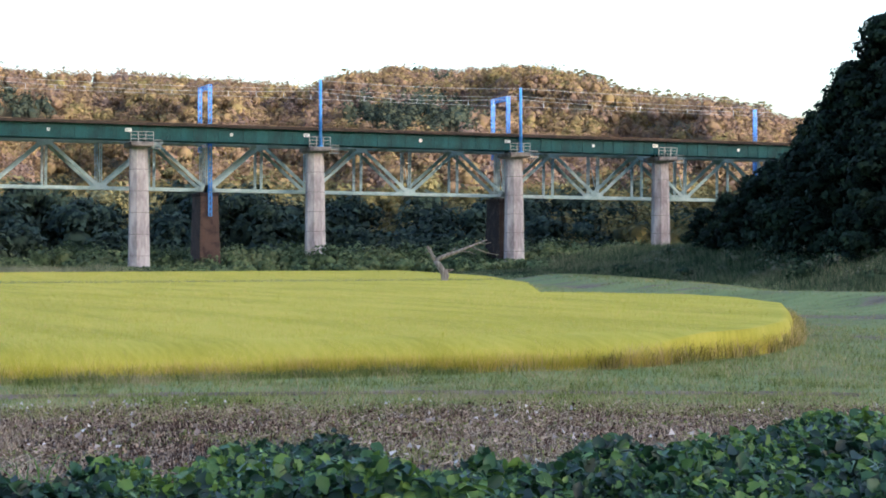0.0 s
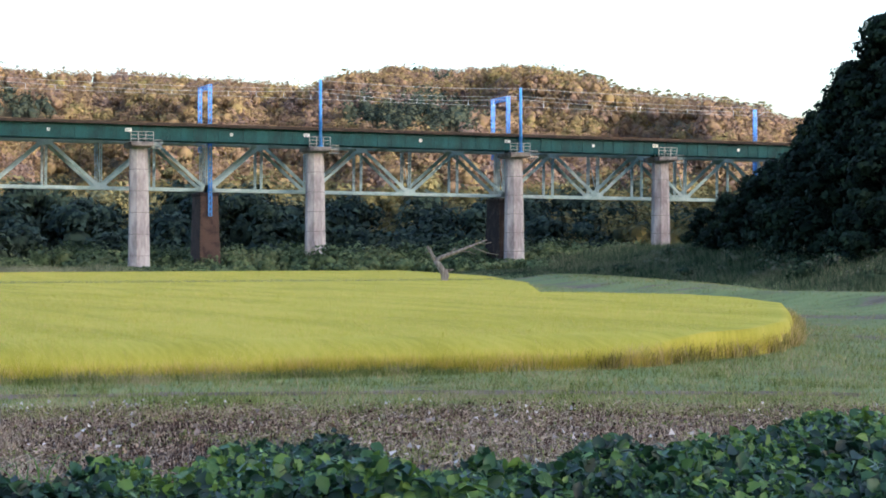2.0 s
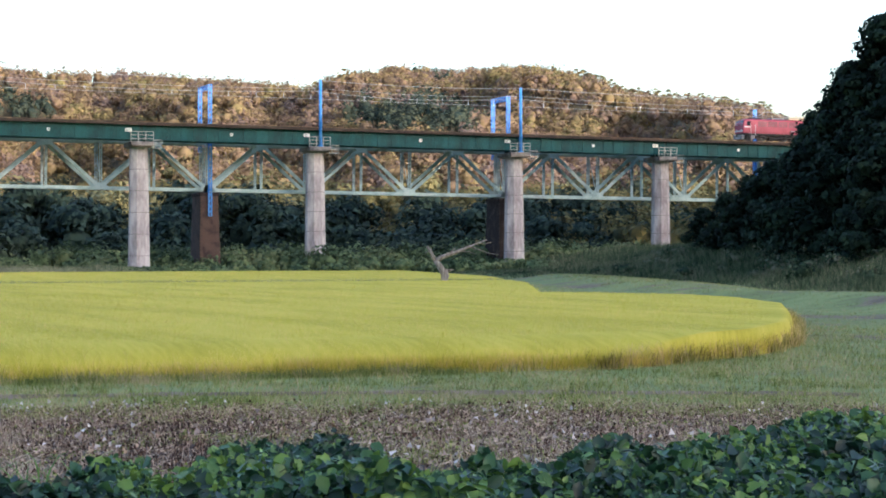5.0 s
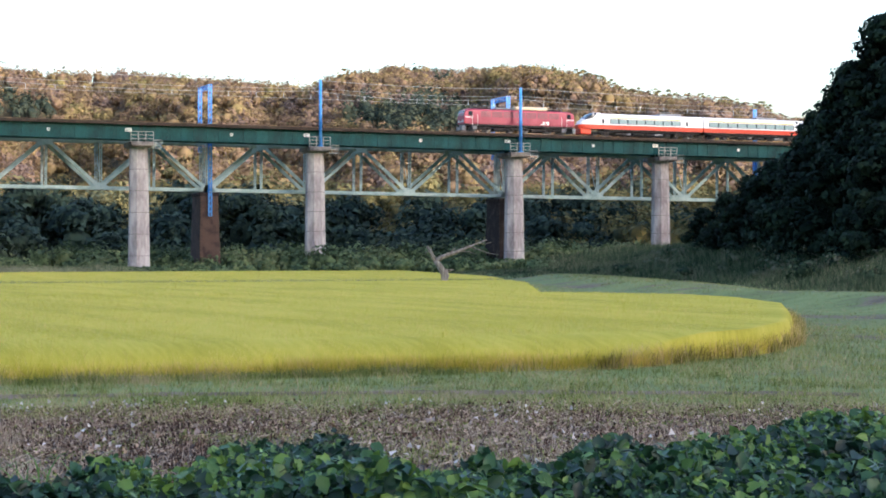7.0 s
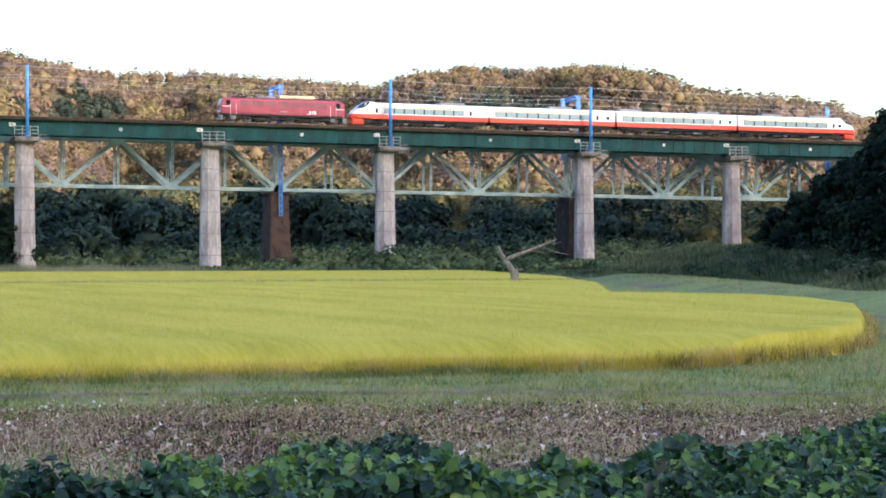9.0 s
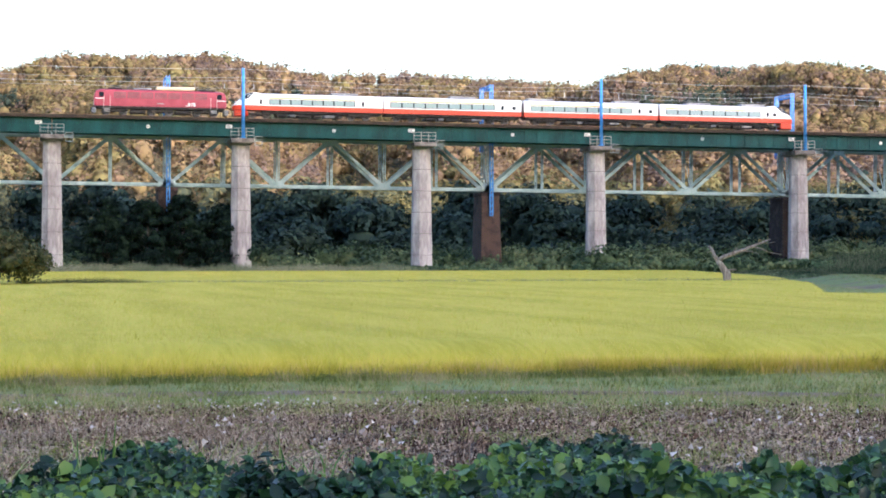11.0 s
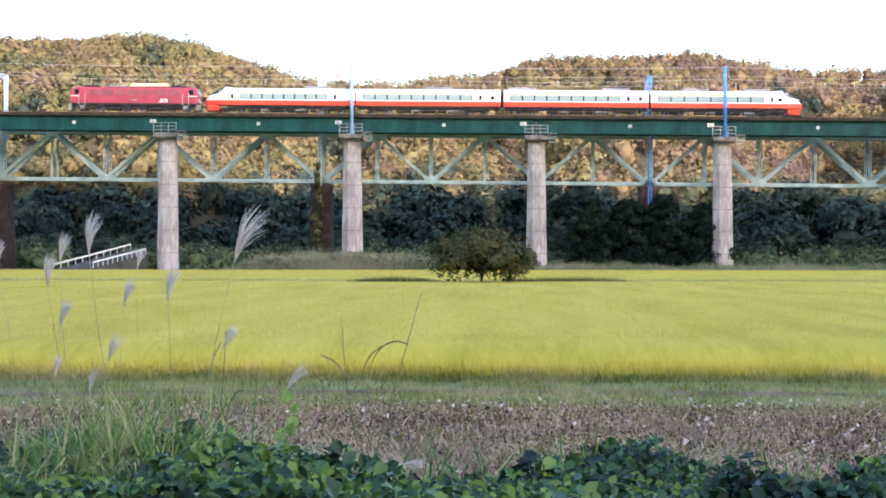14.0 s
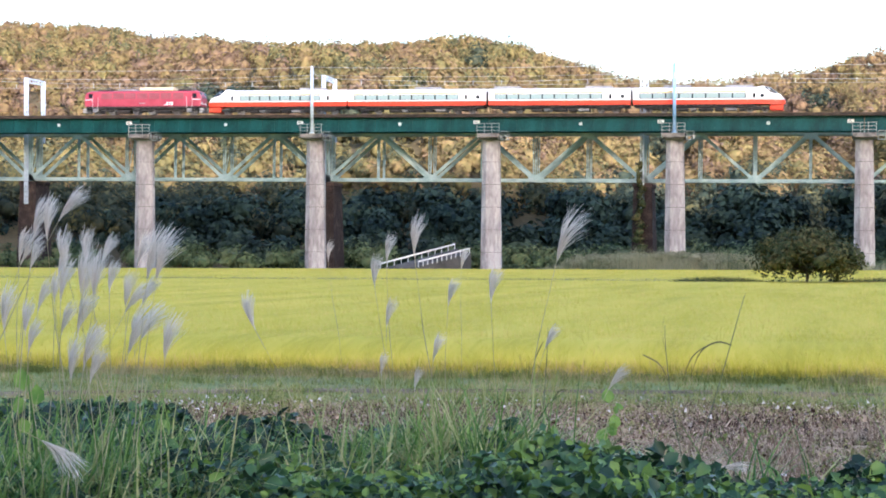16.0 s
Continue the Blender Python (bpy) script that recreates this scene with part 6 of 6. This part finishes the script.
# ---------------------------------------------------------------- path between the paddies, sedge, weeds
g10 = np.random.default_rng(101)
n = 26000
x = g10.uniform(-75, 62, n)
y = 135 + g10.normal(size=n) * 1.6
k = (x < field_edge(y) - 1) & (y > 131.2) & (y < 138.8)
x, y = x[k], y[k]
n = len(x)
v, f = blades(np.stack([x, y, np.full(n, 0.0)], -1), g10.uniform(0.4, 0.84, n), g10.uniform(0.03, 0.08, n), g10.uniform(0.05, 0.4, n), g10)
tagged(fast_mesh("sedge", v, f, M["reed"]), "grey-green sedge and dry grass on the dike between paddies", "sedge", kind="stuff")
n = 9000
x = np.concatenate([g10.uniform(-12.5, -4.5, 4500), g10.uniform(-2, 9, 4500)])
y = 128.8 + 0.12 * x + g10.normal(size=n) * 0.9
tall = 0.45 + 0.5 * np.maximum(np.exp(-((x + 8.2) / 3.2) ** 4), np.exp(-((x - 3.5) / 4.6) ** 4)) + 0.08 * fbm(x, y, 1.2, 3)
v, f = blades(np.stack([x, y, np.full(n, 0.0)], -1), tall * g10.uniform(0.75, 1.1, n), g10.uniform(0.03, 0.08, n), g10.uniform(0.05, 0.4, n), g10)
tagged(fast_mesh("sedge", v, f, M["bush"]), "dark green sedge in the rice beside the lone tree", "sedge", kind="stuff")


def eased(pts_, per=4):
    """A smooth line through the given points."""
    p = [Vector(q_) for q_ in pts_]
    out = []
    for i in range(len(p) - 1):
        a_, b_, c_, d_ = p[max(i - 1, 0)], p[i], p[i + 1], p[min(i + 2, len(p) - 1)]
        for k in range(per):
            u = k / per
            out.append(0.5 * (2 * b_ + (c_ - a_) * u + (2 * a_ - 5 * b_ + 4 * c_ - d_) * u * u + (3 * b_ - a_ - 3 * c_ + d_) * u ** 3))
    return out + [p[-1]]


def weed(name, label, a, r, stems, leaves):
    """A single tall weed: arching stems and strap leaves, local x to the right as seen from the path."""
    ob = new(name)
    tagged(ob, label, "weed", "single weeds")
    x0, y0 = r * math.sin(radians(a)), r * math.cos(radians(a))
    ob.matrix_world = pose(x0, y0, float(ground_z(x0, y0)), 0, 0, -a)
    for pts_ in stems:
        bm = bmesh.new()
        limb(bm, eased(pts_), 0.0045, 0.002, 6)
        part("stem", bm, M["reed"], ob, smooth=True)
    for pts_ in map(eased, leaves):
        bm = bmesh.new()
        prev = None
        for i, p in enumerate(pts_):
            w = 0.0055 * math.sin(math.pi * (0.15 + 0.85 * (1 - i / (len(pts_) - 1)) * 0.95)) + 0.001
            cur = [bm.verts.new((p[0], p[1] - w, p[2] - w)), bm.verts.new((p[0], p[1] + w, p[2] + w))]
            if prev:
                bm.faces.new((prev[0], prev[1], cur[1], cur[0]))
            prev = cur
        part("leaf", bm, M["bush"], ob)
    return ob


weed("tall_weed", "tall thin grass weed with arching strap leaves", -4.45, 13.0,
     [[(0, 0, 0), (0.08, 0, 0.35), (0.2, 0, 0.75), (0.31, 0, 1.15), (0.36, 0, 1.32)], [(-0.02, 0, 0), (-0.12, 0, 0.5), (-0.17, 0, 0.9), (-0.18, 0, 1.1)]],
     [[(0.02, 0, 0.55), (0.0, 0, 0.75), (0.06, 0, 0.92), (0.17, 0, 0.99), (0.27, 0, 0.97)], [(0.0, 0, 0.5), (-0.05, 0, 0.72), (0.0, 0, 0.88), (0.09, 0, 0.96)],
      [(-0.12, 0, 0.6), (-0.2, 0, 0.82), (-0.33, 0, 0.9)], [(-0.18, 0, 0.95), (-0.2, 0, 1.05), (-0.185, 0, 1.16)]])
weed("tall_weed", "thin brown seed stem above the grass", -9.2, 12.2, [[(0, 0, 0), (0.06, 0, 0.5), (0.09, 0, 0.9), (0.1, 0, 1.12)]],
     [[(0.0, 0, 0.85), (0.03, 0, 0.95), (0.07, 0, 1.03)], [(0.05, 0, 0.5), (0.16, 0, 0.7), (0.22, 0, 0.72)]])


M["vine"] = material("vine_leaves", [(0.12, 0.24, 0.05), (0.26, 0.40, 0.08)], 5, 0.5, 0, 0, 20, translucent=0.4)


def vine(a, r, h, seed):
    """A climbing shoot with broad leaves."""
    g = random.Random(seed)
    ob = new("vine_shoot")
    tagged(ob, "climbing shoot with broad bright green leaves", "vine", "vine shoots")
    x0, y0 = r * math.sin(radians(a)), r * math.cos(radians(a))
    ob.matrix_world = pose(x0, y0, float(ground_z(x0, y0)), 0, 0, -a)
    bm = bmesh.new()
    line = [(0.10 * (k / 5) + 0.015 * math.sin(k * 2), 0, h * k / 5) for k in range(6)]
    limb(bm, line, 0.006, 0.003, 6)
    part("stem", bm, M["stem"], ob)
    for k in range(11):
        u = 0.3 + 0.7 * k / 10
        c = Vector((0.10 * u + g.uniform(-0.07, 0.07), g.uniform(-0.05, 0.02), h * u + g.uniform(-0.03, 0.03)))
        s = g.uniform(0.03, 0.05)
        m = Matrix.Translation(c) @ Euler((g.uniform(0.7, 1.7), g.uniform(-0.4, 0.4), g.uniform(-1, 1))).to_matrix().to_4x4()
        bm = bmesh.new()
        vs = [bm.verts.new(m @ Vector(p)) for p in ((0, -s, 0), (s * 0.85, -s * 0.4, s * 0.2), (s * 0.75, s * 0.5, s * 0.2), (0, s * 1.3, 0), (-s * 0.75, s * 0.5, s * 0.2), (-s * 0.85, -s * 0.4, s * 0.2))]
        bm.faces.new((vs[0], vs[1], vs[2], vs[3]))
        bm.faces.new((vs[0], vs[3], vs[4], vs[5]))
        part("leaf", bm, M["vine"], ob)


vine(-7.2, 12.6, 0.62, 5)
vine(-17.6, 11.2, 0.5, 6)
vine(-24.6, 9.6, 0.95, 7)

# worn earth wheel track along the field's edge
M["earth"] = material("trodden_earth", [(0.10, 0.068, 0.042), (0.17, 0.122, 0.085), (0.24, 0.18, 0.13)], 0.8, 0.95, 0, 0.4, 7, 0.5)
aa_ = np.linspace(-31, 33, 420)
rows_ = []
for k, off in enumerate((-0.5, -0.25, 0.1, 0.4)):
    r_ = 32.3 + off * (1 + 0.5 * fbm(aa_ * 0.4, aa_ * 0, 1.1, 4)) + 0.25 * fbm(aa_ * 0.4, aa_ * 0 + k, 0.7, 9)
    x_, y_ = r_ * np.sin(np.radians(aa_)), r_ * np.cos(np.radians(aa_))
    rows_.append(np.stack([x_, y_, ground_z(x_, y_) + (0.035 if k in (1, 2) else 0.01)], -1))
i = np.arange(4 * len(aa_)).reshape(4, -1)
q = np.stack([i[:-1, :-1], i[:-1, 1:], i[1:, 1:], i[1:, :-1]], -1).reshape(-1, 4)
tagged(fast_mesh("path", np.concatenate(rows_), q, M["earth"], smooth=True), "worn brown earth track beside the rice", "path", kind="structure")
motions()
